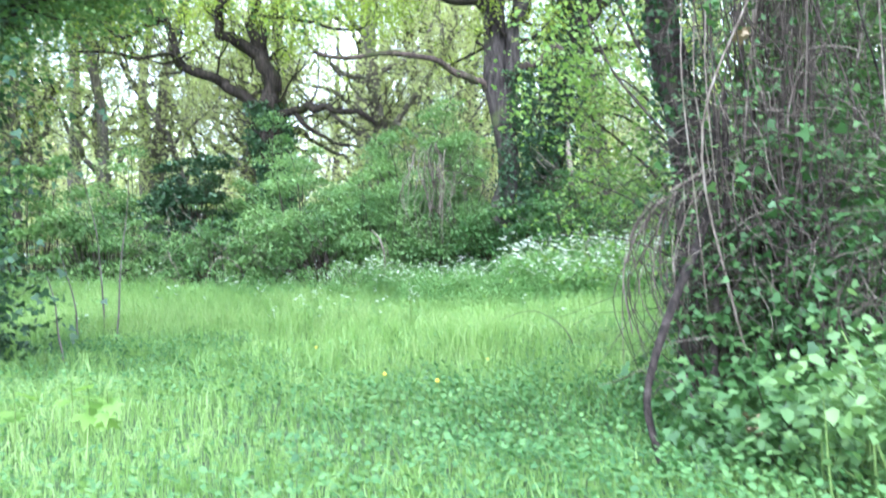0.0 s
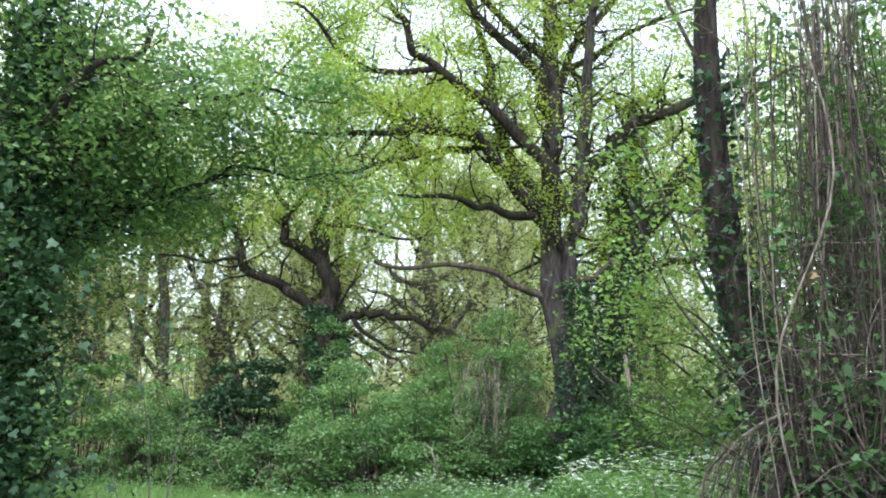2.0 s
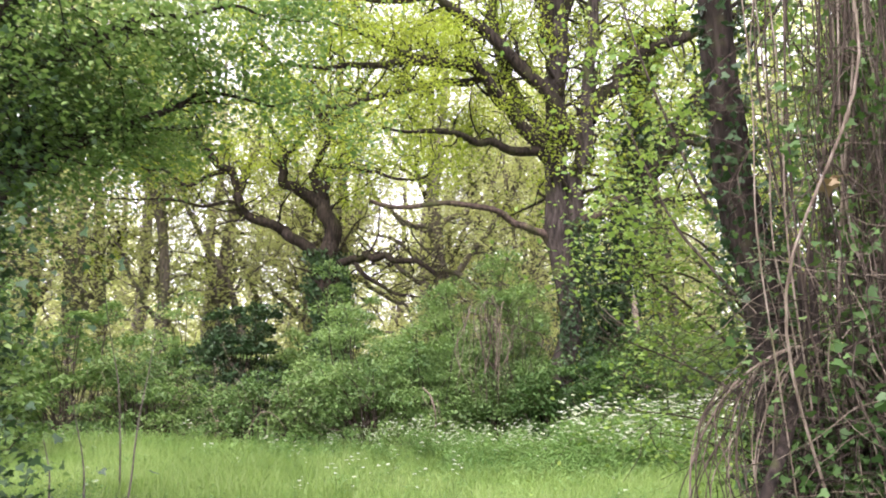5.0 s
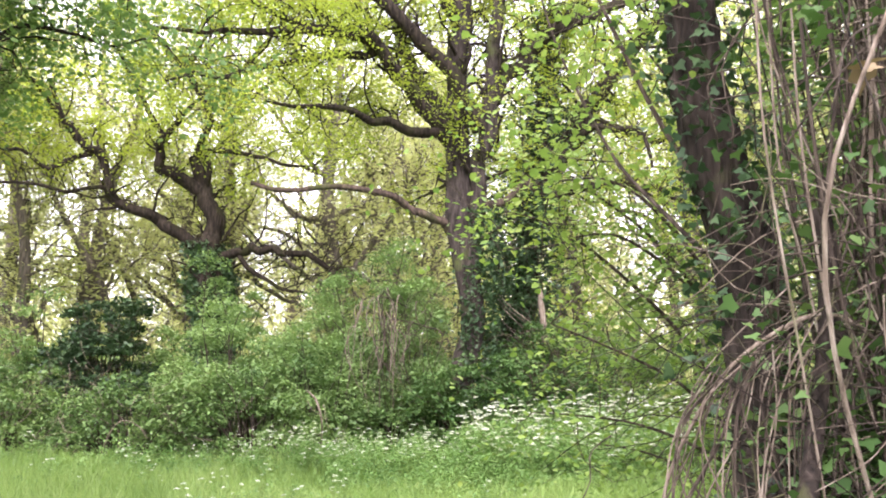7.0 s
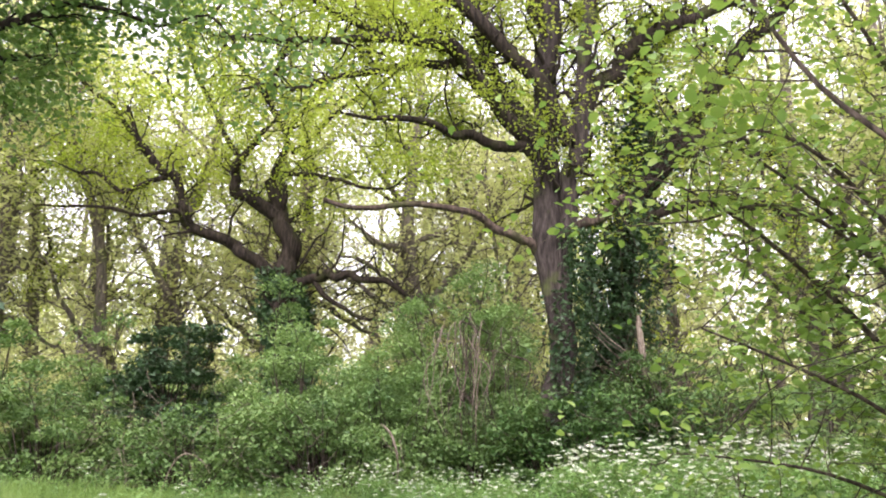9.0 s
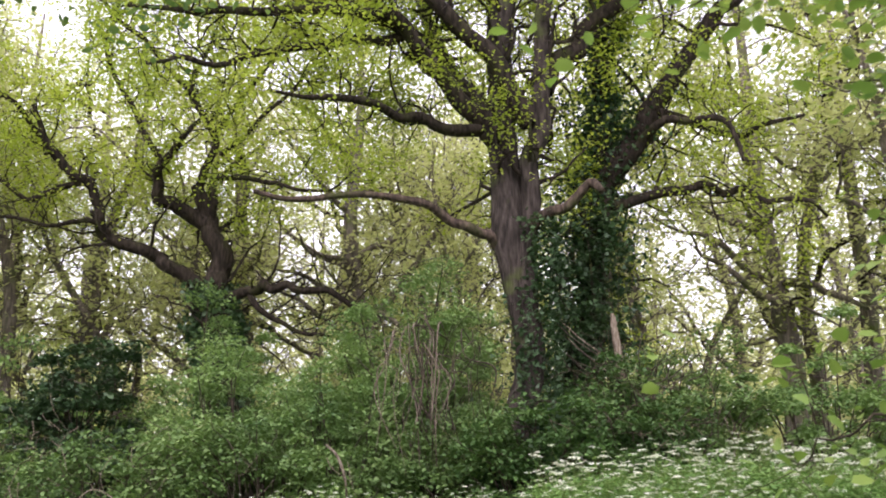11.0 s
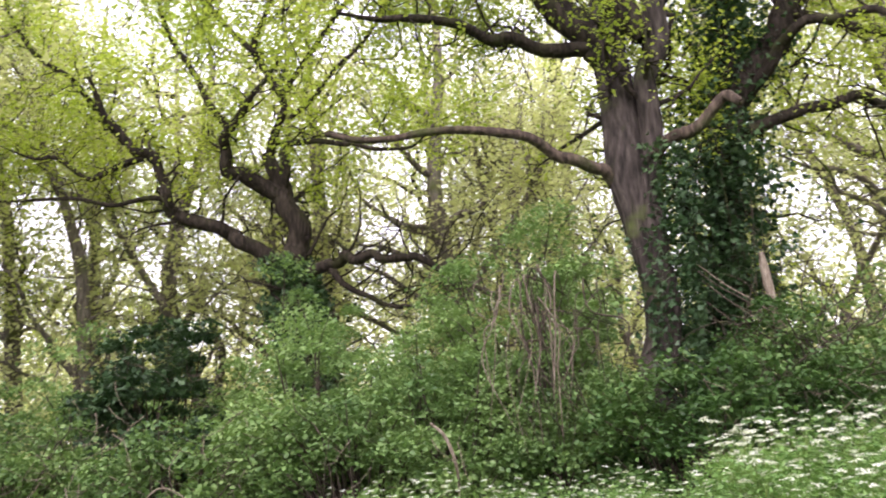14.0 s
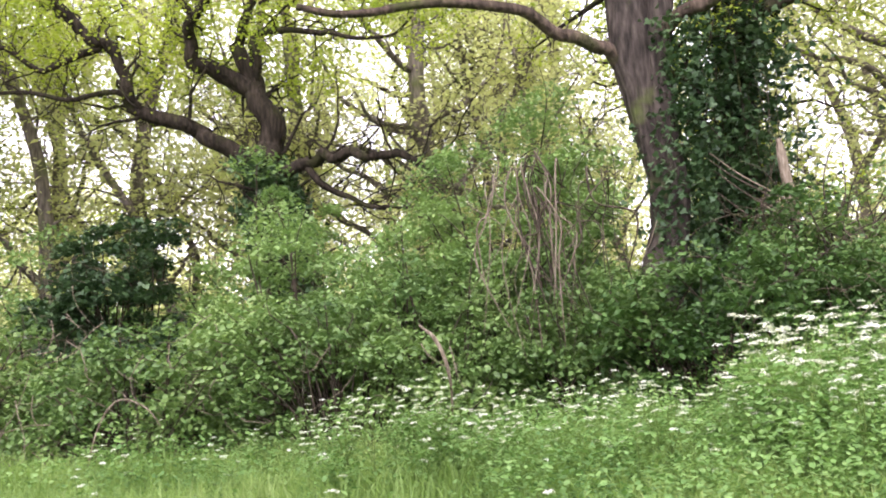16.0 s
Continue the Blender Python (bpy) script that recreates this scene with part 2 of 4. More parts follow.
def leaves(shape, at, size, droop=0.3, flat=0.6):
    """Leaves at the given places, turned at random, mostly face up."""
    tv, tf = shape
    n = len(at)
    ang = rng.uniform(0, 2 * np.pi, n)
    d = np.stack([np.cos(ang), np.sin(ang), rng.normal(-droop, 0.35, n)], -1)
    d /= np.linalg.norm(d, axis=1, keepdims=True)
    up = rng.normal(0, 1 - flat, (n, 3)) + (0, 0, 1)
    s = np.cross(d, up)
    s /= np.linalg.norm(s, axis=1, keepdims=True) + 1e-9
    u = np.cross(s, d)
    sz = size * rng.uniform(0.6, 1.3, n)
    v = at[:, None] + sz[:, None, None] * (tv[None, :, 0:1] * s[:, None] + tv[None, :, 1:2] * d[:, None] + tv[None, :, 2:3] * u[:, None])
    f = tf[None] + (np.arange(n) * len(tv))[:, None, None]
    return v.reshape(-1, 3), f.reshape(-1, 4)


def tufts(centres, per, spread):
    """Leaf places scattered round centres."""
    c = np.repeat(np.asarray(centres), per, axis=0)
    return c + rng.normal(0, 1, c.shape) * spread


# ---- a tree with given limbs, from which branches, twigs and leaves grow ----
class Tree:
    def __init__(self, name, x, y, label, category="tree", group="", bark=None, twig_bark=None):
        self.z0 = float(ground_z(x, y))
        self.ob = thing(name, x, y, self.z0, label, category, group)
        self.base = np.array((x, y, self.z0))
        self.bark, self.twig_bark = bark or OAK_BARK, twig_bark or LIMB_BARK
        self.paths, self.twigs, self.tips = [], [], []

    def limb(self, name, *points, bark=None, sides=10, grow=True, steps=5, wob=0.5, label=""):
        path = smoothed(points, 2)
        j = rng.normal(0, 1, (len(path), 3)) * np.maximum(path[:, 3:4] * wob * 0.6, 0.07 * (grow and name == "limb" and path[0, 3] > 0.06))
        j[0] = 0
        path[:, :3] += j - self.base
        path = smoothed(path, 3)
        v, f = tube(path, sides, 0.07)
        part(name, quads(name, v, f, bark or (self.bark if name in ("trunk", "stem") else self.twig_bark), True), self.ob, label)
        if grow:
            self.paths.append(path)
        return self

    def branches(self, every=0.5, length=(0.8, 2.2), up=0.15, twigs=5, thick=0.3, start=0.25, droop=0.0, least=0.012, back=0.0):
        """Crooked side branches along the limbs, with twigs at whose ends the leaves sit."""
        for path in self.paths:
            seg = np.linalg.norm(np.diff(path[:, :3], axis=0), axis=1)
            total = seg.sum()
            count = max(2, int(total / every))
            at = np.interp(np.linspace(start, 1, count) * total, np.r_[0, np.cumsum(seg)], np.arange(len(path)))
            for a in at:
                i = min(int(a), len(path) - 2)
                p = path[i] + (path[i + 1] - path[i]) * (a - i)
                t = path[i + 1, :3] - path[i, :3]
                t /= np.linalg.norm(t) + 1e-9
                w = rng.normal(0, 1, 3)
                w = w - t * (w @ t) * 0.6 + t * 0.5 + (0, back, up)
                r = min(max(least, p[3] * thick), 0.06)
                br = crooked(p[:3], w, rng.uniform(*length), r, least * 0.5, 7, 0.38, 0.05 - droop)
                self.twigs.append(tube(br, 5))
                self.tips.append(br[3:, :3])
                for _ in range(twigs):
                    q = br[rng.integers(2, 7)]
                    tw = crooked(q[:3], rng.normal(0, 1, 3) + (0, back * 0.5, 0.15), rng.uniform(0.3, 0.9), max(q[3] * 0.6, least * 0.4), least * 0.3, 4, 0.4)
                    self.twigs.append(tube(tw, 3))
                    self.tips.append(tw[1:, :3])
        v, f = joined(self.twigs)
        tagged(part("brushwood", quads("brushwood", v, f, self.twig_bark), self.ob), kind="stuff")
        return self

    def crown(self, per, spread, size, material, shape=DIAMOND, name="crown", keep=1.0, droop=0.3, clear=0.0, low=0.0):
        c = np.vstack(self.tips)
        if low:
            c = c[c[:, 2] + self.base[2] > low + rng.normal(0, 0.5, len(c))]
        if clear:
            # leaves close to thick limbs are dropped so the camera sees the limbs
            bare = np.vstack([q[q[:, 3] > 0.04] for q in self.paths])[:, :3]
            far = np.ones(len(c), bool)
            for k in range(0, len(c), 2000):
                far[k:k + 2000] = (np.linalg.norm(c[k:k + 2000, None] - bare[None], axis=2) > clear).all(axis=1)
            c = c[far]
        if keep < 1:
            c = c[rng.random(len(c)) < keep]
        v, f = leaves(shape, tufts(c, per, spread), size, droop)
        tagged(part(name, quads(name, v, f, material), self.ob), kind="stuff")
        return self

    def ivy(self, path, count, spread, size=0.11, name="ivy"):
        """Ivy leaves that clothe a stem, given as points (x, y, z, r)."""
        p = smoothed(path, 8)
        k = rng.integers(0, len(p) - 1, count)
        c = p[k] + (p[k + 1] - p[k]) * rng.random((count, 1))
        ang = rng.uniform(0, 2 * np.pi, count)
        rad = c[:, 3] + np.abs(rng.normal(0, 1, count)) * spread * (0.25 + np.sin(k * 0.31 + ang) ** 2)
        at = c[:, :3] + np.stack([np.cos(ang) * rad, np.sin(ang) * rad, rng.normal(0, 0.1, count)], -1) - self.base
        v, f = leaves(LOBED, at, size, 0.7, 0.3)
        tagged(part(name, quads(name, v, f, IVY_LEAF), self.ob, "dark glossy ivy leaves"), kind="stuff")
        return self


def lumps_on(x, y, w, d, h, count, lump):
    """Centres of leafy lumps over a bush w wide, d deep, h high."""
    out = []
    while len(out) < count:
        u = rng.normal(0, 1, 3)
        u /= np.linalg.norm(u)
        k = rng.uniform(0.3, 1.0) ** 0.5
        u = np.sign(u) * np.abs(u) ** 0.75
        q = np.array([u[0] * w / 2, u[1] * d / 2, abs(u[2]) * h]) * k
        out.append(q)
    return np.array(out)


def bush(name, x, y, w, d, h, label, leaf, count, size, shape=DIAMOND, category="bush", group="", stem=BROWN_STEM, shoots=70, lump=0.4, lumpc=95, dry=0):
    """An uneven bush: arching stems from the root, lumps of leaves with gaps, loose shoots on top."""
    z = float(ground_z(x, y))
    ob = thing(name, x, y, z, label, category, group)
    c = lumps_on(x, y, w, d, h, lumpc, lump)
    # ragged outline: each sector has its own height
    sect = np.sin(c[:, 0] * 2.1 + x) * 0.14 + np.sin(c[:, 0] * 4.7 + 2 * y) * 0.1
    c[:, 2] *= 0.93 + sect
    stems = []
    for q in c[rng.permutation(len(c))[:shoots]]:
        foot = np.array((q[0] * 0.45 + rng.normal(0, 0.1), q[1] * 0.45 + rng.normal(0, 0.1), -0.05))
        mid = (foot + q) / 2 + (q - foot) * (-0.1, -0.1, 0.2) + rng.normal(0, 0.1, 3)
        out = q + (q - mid) * 0.35 + rng.normal(0, 0.12, 3)
        stems.append(tube(smoothed([(*foot, 0.018), (*mid, 0.014), (*q, 0.009), (*out, 0.004)], 3), 4))
    v, f = joined(stems)
    tagged(part("stemwork", quads("stemwork", v, f, stem), ob), kind="stuff")
    per = count // len(c)
    big = np.repeat(lump * rng.uniform(0.45, 1.45, (len(c), 1)), per, axis=0)
    u = rng.normal(0, 1, (len(c) * per, 3))
    u /= np.linalg.norm(u, axis=1, keepdims=True)
    u[:, 2] = np.abs(u[:, 2]) * 0.8 - 0.2
    at = np.repeat(c, per, axis=0) + u * big * rng.uniform(0.55, 1.2, (len(u), 1))
    at = at[rng.random(len(at)) < np.repeat(rng.uniform(0.5, 1.0, len(c)), per)]
    at = at[at[:, 2] > 0.03]
    v, f = leaves(shape, at, size, 0.35, 0.55)
    tagged(part("foliage", quads("foliage", v, f, leaf), ob), kind="stuff")
    if dry:
        k = c[rng.integers(0, len(c), dry)] * (1.1, 1.25, 1.0) + rng.normal(0, 0.25, (dry, 3))
        v, f = joined([tube(crooked(q, (rng.normal(), rng.normal(), -0.6), rng.uniform(0.4, 1.2), 0.008, 0.003, 5, 0.3), 3) for q in k])
        tagged(part("dead_growth", quads("dead_growth", v, f, DRY_STEM), ob, "pale dead bramble canes"), kind="stuff")
    return ob


# ---- ground ----
def ground_sheet():
    def axis(lo, hi):
        fine = np.arange(lo, hi + 0.01, 0.7)
        far = np.array([3, 8, 16, 30, 60, 120, 300, 900])
        return np.r_[lo - far[::-1], fine, hi + far]
    xs, ys = axis(-25, 25), axis(-8, 50)
    gx, gy = np.meshgrid(xs, ys, indexing="ij")
    v = np.stack([gx, gy, ground_z(gx, gy)], -1).reshape(-1, 3)
    i, j = np.meshgrid(np.arange(len(xs) - 1), np.arange(len(ys) - 1), indexing="ij")
    n = len(ys)
    f = np.stack([i * n + j, (i + 1) * n + j, (i + 1) * n + j + 1, i * n + j + 1], -1).reshape(-1, 4)
    tagged(new("ground", quads("ground", v, f, SOIL, True)), "grassy meadow ground rising gently to the wood", "ground", kind="structure")


ground_sheet()


def meadow(name, count, x0, x1, y0, y1, height, width, label, near=1.0, clump=0.0):
    """Bent grass blades, thicker where y is small."""
    y = y0 + (y1 - y0) * rng.random(count) ** near
    x = rng.uniform(x0, x1, count)
    if clump:
        cx, cy = rng.uniform(x0, x1, count // 25), rng.uniform(y0, y1, count // 25)
        k = rng.integers(0, len(cx), count)
        x, y = cx[k] + rng.normal(0, clump, count), cy[k] + rng.normal(0, clump, count)
    p = np.stack([x, y, ground_z(x, y) - 0.02], -1)
    h = height * rng.uniform(0.45, 1.25, count) * (0.8 + 0.35 * np.sin(0.8 * x + 1.3) * np.sin(0.7 * y))
    a, b = rng.uniform(0, 2 * np.pi, count), rng.uniform(0, 2 * np.pi, count)
    s = np.stack([np.cos(a), np.sin(a), 0 * a], -1) * (width * rng.uniform(0.6, 1.3, count))[:, None]
    lean = np.stack([np.cos(b), np.sin(b), 0 * b], -1) * (h * rng.uniform(0.1, 0.75, count))[:, None]
    up = np.stack([0 * h, 0 * h, h], -1)
    mid, tip = p + up * 0.6 + lean * 0.3, p + up * 0.95 + lean
    v = np.stack([p - s, p + s, mid + s * 0.8, mid - s * 0.8, tip + s * 0.1, tip - s * 0.1], 1).reshape(-1, 3)
    o = (np.arange(count) * 6)[:, None]
    f = np.concatenate([o + [0, 1, 2, 3], o + [3, 2, 4, 5]], 0)
    return tagged(new(name, quads(name, v, f, GRASS)), label, "grass", kind="stuff")


meadow("meadow_grass", 50000, -13, 9, 12, 23, 0.30, 0.008, "long fresh green meadow grass before the wood", 1.0)
meadow("meadow_grass", 70000, -8, 6, 1.8, 13, 0.24, 0.005, "short bright green meadow grass along the path", 1.1)
meadow("tall_grass", 26000, -10, 6, 13.5, 22, 0.45, 0.006, "tall pale green grass among the herbs")
meadow("grass_tussocks", 24000, -10, 6, 9, 22.5, 0.46, 0.006, "taller tufts of pale green grass", clump=0.12)


def weeds(name, count, x0, x1, y0, y1, size, shape, material, label, height=0.16):
    x, y = rng.uniform(x0, x1, count // 8), rng.uniform(y0, y1, count // 8)
    keep = np.sin(1.1 * x + 0.4) + np.sin(0.9 * y + x * 0.4) + rng.normal(0, 0.9, len(x)) > -0.7
    x, y = x[keep], y[keep]
    hh = height * np.clip(0.75 + 0.35 * np.sin(2.3 * x + y) * np.sin(1.9 * y) + rng.normal(0, 0.3, len(x)), 0.25, 1.7)
    c = np.stack([x, y, ground_z(x, y)], -1)
    at = np.repeat(c, 8, axis=0) + rng.normal(0, 0.1, (len(c) * 8, 3)) * (1, 1, 0)
    at[:, 2] += np.repeat(hh, 8) * np.sqrt(rng.uniform(0.1, 1, len(at)))
    at[:, 2] = np.maximum(at[:, 2], ground_z(at[:, 0], at[:, 1]) + 0.02)
    v, f = leaves(shape, at, size, 0.05, 0.7)
    tagged(new(name, quads(name, v, f, material)), label, "weeds", kind="stuff")


weeds("meadow_weeds", 70000, -7, 5, 2.5, 13, 0.040, ROUND, DIMMED_WEED_LEAF, "low broad-leaved green weeds among the grass", 0.18)
weeds("meadow_weeds", 34000, -6, 4, 2.6, 8.5, 0.044, ROUND, DIMMED_WEED_LEAF, "ankle-high green nettles and docks in the grass, dimmed in colour", 0.27)
weeds("meadow_weeds", 26000, -12, 8, 11, 23, 0.06, DIAMOND, WEED_LEAF, "low broad-leaved green weeds before the wood", 0.22)

weeds("herb_fringe", 18000, -12, 6, 19.8, 22.6, 0.07, DIAMOND, WEED_LEAF, "knee-high green herbs along the wood edge", 0.5)
weeds("herb_fringe", 24000, -1.0, 6, 16.5, 20, 0.055, DIAMOND, WEED_LEAF, "knee-high green herbs among the cow parsley", 0.6)
weeds("herb_fringe", 30000, 0.8, 7, 18.6, 22.2, 0.06, DIAMOND, WEED_LEAF, "waist-high green herbs among the cow parsley", 0.8)


# ---- cow parsley ----
def umbel_mesh(seed):
    """A flat head of many small white florets on fine rays."""
    n = 40
    a, r = rng.uniform(0, 2 * np.pi, n), 0.052 * np.sqrt(rng.random(n))
    at = np.stack([r * np.cos(a), r * np.sin(a), 0.05 + 0.012 * rng.random(n) - 2.2 * r * r], -1)
    v, f = leaves(DIAMOND, at, 0.026, 0.0, 0.8)
    return quads("umbel", v, f, UMBEL)


UMBELS = [umbel_mesh(k) for k in range(4)]


def parsley(h, heads):
    """Cow parsley: a ribbed stem that forks, feathery leaves low down, white umbels on top."""
    ob = thing("cow_parsley", 0, 0, 0, "cow parsley plant with flat white flower heads", "wild flower", "cow parsley along the wood edge")
    stem, tips, lv = [tube(crooked((0, 0, -0.03), (0, 0, 1), h * 0.75, 0.006, 0.004, 5, 0.05), 4)], [], []
    for k in range(heads):
        z = h * rng.uniform(0.25, 0.7)
        b = crooked((0, 0, z), (rng.normal(0, 0.5), rng.normal(0, 0.5), 1), h * rng.uniform(0.25, 0.45), 0.004, 0.002, 4, 0.08, 0.1)
        stem.append(tube(b, 3))
        tips.append(b[-1, :3])
    for k in range(13):
        b = crooked((0, 0, h * rng.uniform(0.05, 0.7)), (rng.normal(), rng.normal(), 0.5), 0.3, 0.003, 0.001, 5, 0.15, -0.08)
        stem.append(tube(b, 3))
        lv.append(tufts(b[1:, :3], 6, 0.06))
    v, f = joined(stem)
    stalk = part("stem", quads("stem", v, f, GREEN_STEM), ob)
    v, f = leaves(DIAMOND, np.vstack(lv), 0.055, 0.1, 0.7)
    part("foliage", quads("foliage", v, f, WEED_LEAF), ob)
    for p in tips:
        u = part("umbel", UMBELS[rng.integers(4)], stalk)
        u.location = p
        u.scale = [rng.uniform(0.55, 1.05)] * 3
        u.rotation_euler = (rng.normal(0, 0.2), rng.normal(0, 0.2), rng.uniform(0, 6))
    return ob


def plant_parsley():
    kinds = [parsley(1.0, 4), parsley(1.15, 6), parsley(0.85, 3), parsley(1.05, 5), parsley(0.7, 4)]
    spots = []
    for _ in range(135):
        y = rng.uniform(18.4, 21.8)
        spots.append((1.0 + 4.6 * rng.random() ** 1.3 + 0.25 * (y - 18.4), y, rng.uniform(1.05, 1.4)))
    for _ in range(40):
        spots.append((rng.uniform(-1.8, 1.6), rng.uniform(18.6, 21.4), rng.uniform(0.55, 0.9)))
    for _ in range(45):
        spots.append((rng.uniform(0.9, 3.8), rng.uniform(17.6, 19.2), rng.uniform(0.8, 1.1)))
    for _ in range(70):
        spots.append((rng.uniform(-2.6, 2.0), rng.uniform(17.8, 20.4), rng.uniform(0.6, 0.9)))
    for _ in range(34):
        spots.append((rng.uniform(-9.5, -1.0), rng.uniform(18.5, 22.3), rng.uniform(0.4, 0.8)))
    for _ in range(26):
        spots.append((rng.uniform(-7, 1.5), rng.uniform(12.5, 19), rng.uniform(0.5, 0.68)))
    for k, (x, y, s) in enumerate(spots):
        m = pose(x, y, float(ground_z(x, y)), 0, 0, rng.uniform(0, 360)) @ Matrix.Scale(s, 4)
        if k < 5:
            kinds[k].matrix_basis = m
        else:
            src = kinds[rng.integers(5)]
            c = copy_thing(src, m)
            c.scale = (s, s, s)


plant_parsley()

# ---- the oak ----
oak = Tree("oak_tree", 1.45, 24.2, "large spreading oak with mossy limbs and fresh yellow-green leaves")
oak.limb("trunk", (1.50, 24.20, 0.3, 0.4), (1.42, 24.20, 1.56, 0.31), (1.36, 24.25, 3.16, 0.28), (1.24, 24.30, 5.12, 0.28), (1.07, 24.35, 7.17, 0.31), (1.02, 24.40, 9.30, 0.27),
         (1.19, 24.45, 11.35, 0.257), (1.12, 24.50, 13.48, 0.225), (1.02, 24.55, 16.26, 0.17), (1.16, 24.60, 19.38, 0.08), sides=16)
oak.limb("stem", (1.42, 24.20, 3.6, 0.2), (1.52, 24.10, 5.73, 0.2), (1.66, 24.05, 7.58, 0.2), (1.87, 24.00, 8.76, 0.197), (1.96, 23.90, 10.44, 0.173),
         (2.17, 23.80, 12.24, 0.149), (2.33, 23.70, 14.09, 0.124), (2.86, 23.60, 16.69, 0.06), sides=12)
oak.limb("limb", (1.0, 24.40, 7.8, 0.24), (0.77, 24.40, 8.12, 0.220), (0.16, 24.04, 9.00, 0.198), (-0.30, 23.67, 9.49, 0.175), (-0.76, 23.31, 10.11, 0.152), (-1.28, 22.95, 10.24, 0.130),
         (-2.32, 22.59, 10.16, 0.108), (-3.48, 22.23, 10.07, 0.085), (-4.47, 21.86, 9.88, 0.062), (-5.73, 21.50, 9.72, 0.03))
oak.limb("limb", (-0.70, 23.4, 10.1, 0.12), (-1.76, 23.1, 9.75, 0.1), (-2.78, 22.7, 9.44, 0.08), (-3.75, 22.20, 9.05, 0.062), (-4.66, 21.60, 8.63, 0.046), (-5.09, 21.00, 8.29, 0.025))
oak.limb("limb", (1.67, 24.05, 8.3, 0.22), (0.94, 23.86, 9.70, 0.180), (-0.14, 23.51, 10.75, 0.160), (-1.30, 23.17, 11.72, 0.140), (-2.38, 22.83, 12.23, 0.120),
         (-2.79, 22.49, 12.87, 0.100), (-3.18, 22.14, 13.46, 0.080), (-3.86, 21.80, 14.30, 0.04))
oak.limb("limb", (-0.76, 23.31, 10.15, 0.1), (-1.91, 23.16, 10.40, 0.086), (-3.02, 22.62, 10.54, 0.072), (-3.94, 22.08, 10.82, 0.058), (-5.06, 21.54, 11.13, 0.044), (-6.13, 21.00, 11.17, 0.02))
oak.limb("limb", (1.18, 24.45, 11.3, 0.21), (0.74, 24.16, 12.27, 0.174), (-0.06, 23.82, 13.15, 0.148), (-0.54, 23.48, 13.55, 0.122), (-1.08, 23.14, 14.09, 0.096), (-1.95, 22.80, 15.34, 0.05))
oak.limb("limb", (1.16, 24.45, 11.7, 0.14), (1.59, 24.75, 13.23, 0.113), (2.03, 25.00, 14.06, 0.095), (2.49, 25.25, 15.29, 0.077), (3.42, 25.50, 17.12, 0.04))
oak.limb("limb", (0.85, 24.5, 8.4, 0.2), (0.49, 25.00, 9.2, 0.170), (-0.33, 25.38, 11.04, 0.153), (-0.68, 25.75, 12.84, 0.135), (-0.87, 26.12, 14.35, 0.118), (-1.25, 26.50, 16.33, 0.06), bark=OAK_BARK)
oak.limb("limb", (0.9, 24.3, 8.0, 0.14), (0.55, 24.20, 8.21, 0.130), (-0.53, 23.73, 8.38, 0.106), (-1.42, 23.15, 8.38, 0.083), (-2.28, 22.57, 8.30, 0.059), (-3.10, 22.00, 8.21, 0.025))
oak.limb("limb", (-2.10, 22.95, 12.15, 0.100), (-3.91, 22.60, 12.04, 0.083), (-4.75, 22.00, 12.27, 0.065), (-5.26, 21.40, 12.81, 0.048), (-5.74, 20.80, 13.15, 0.02))
oak.limb("limb", (1.2, 24.3, 5.7, 0.1), (0.75, 24.05, 5.92, 0.11), (0.30, 23.77, 6.08, 0.1), (-0.30, 23.53, 6.37, 0.09), (-0.82, 23.30, 6.55, 0.08), (-1.70, 23.07, 6.58, 0.07),
         (-2.57, 22.83, 6.45, 0.06), (-3.55, 22.60, 6.48, 0.05), bark=BROKEN_WOOD, grow=False, wob=0.9, label="bare mossy dead limb")
oak.limb("broken_limb", (1.52, 24.12, 6.15, 0.09), (1.73, 23.95, 6.26, 0.1), (2.22, 23.60, 6.41, 0.100), (2.64, 23.30, 6.77, 0.085), (2.85, 23.00, 6.5, 0.06), bark=BROKEN_WOOD, grow=False, label="torn pale broken limb")
oak.limb("limb", (1.93, 24.0, 9.0, 0.22), (2.60, 24.30, 10.24, 0.196), (3.49, 24.30, 10.88, 0.172), (4.38, 24.20, 11.31, 0.148), (5.63, 24.10, 11.74, 0.124), (7.16, 24.00, 12.65, 0.06))
oak.limb("limb", (1.10, 24.50, 13.0, 0.12), (-0.6, 24.3, 14.6, 0.1), (-2.2, 24.0, 16.2, 0.08), (-4.0, 23.6, 17.0, 0.05), (-5.6, 23.2, 17.4, 0.02))
oak.limb("limb", (2.3, 23.7, 13.8, 0.1), (3.4, 23.6, 15.2, 0.08), (4.8, 23.4, 16.2, 0.05), (6.6, 23.1, 16.8, 0.02))
oak.limb("limb", (1.1, 24.5, 12.5, 0.12), (2.6, 24.8, 13.6, 0.09), (4.2, 24.8, 14.4, 0.06), (6.2, 24.6, 15.0, 0.02))
oak.branches(0.24, (0.9, 2.8), 0.45, 8, back=0.7)
oak.crown(14, 0.2, 0.09, OAK_LEAF, keep=0.9, clear=0.55, low=6.8)

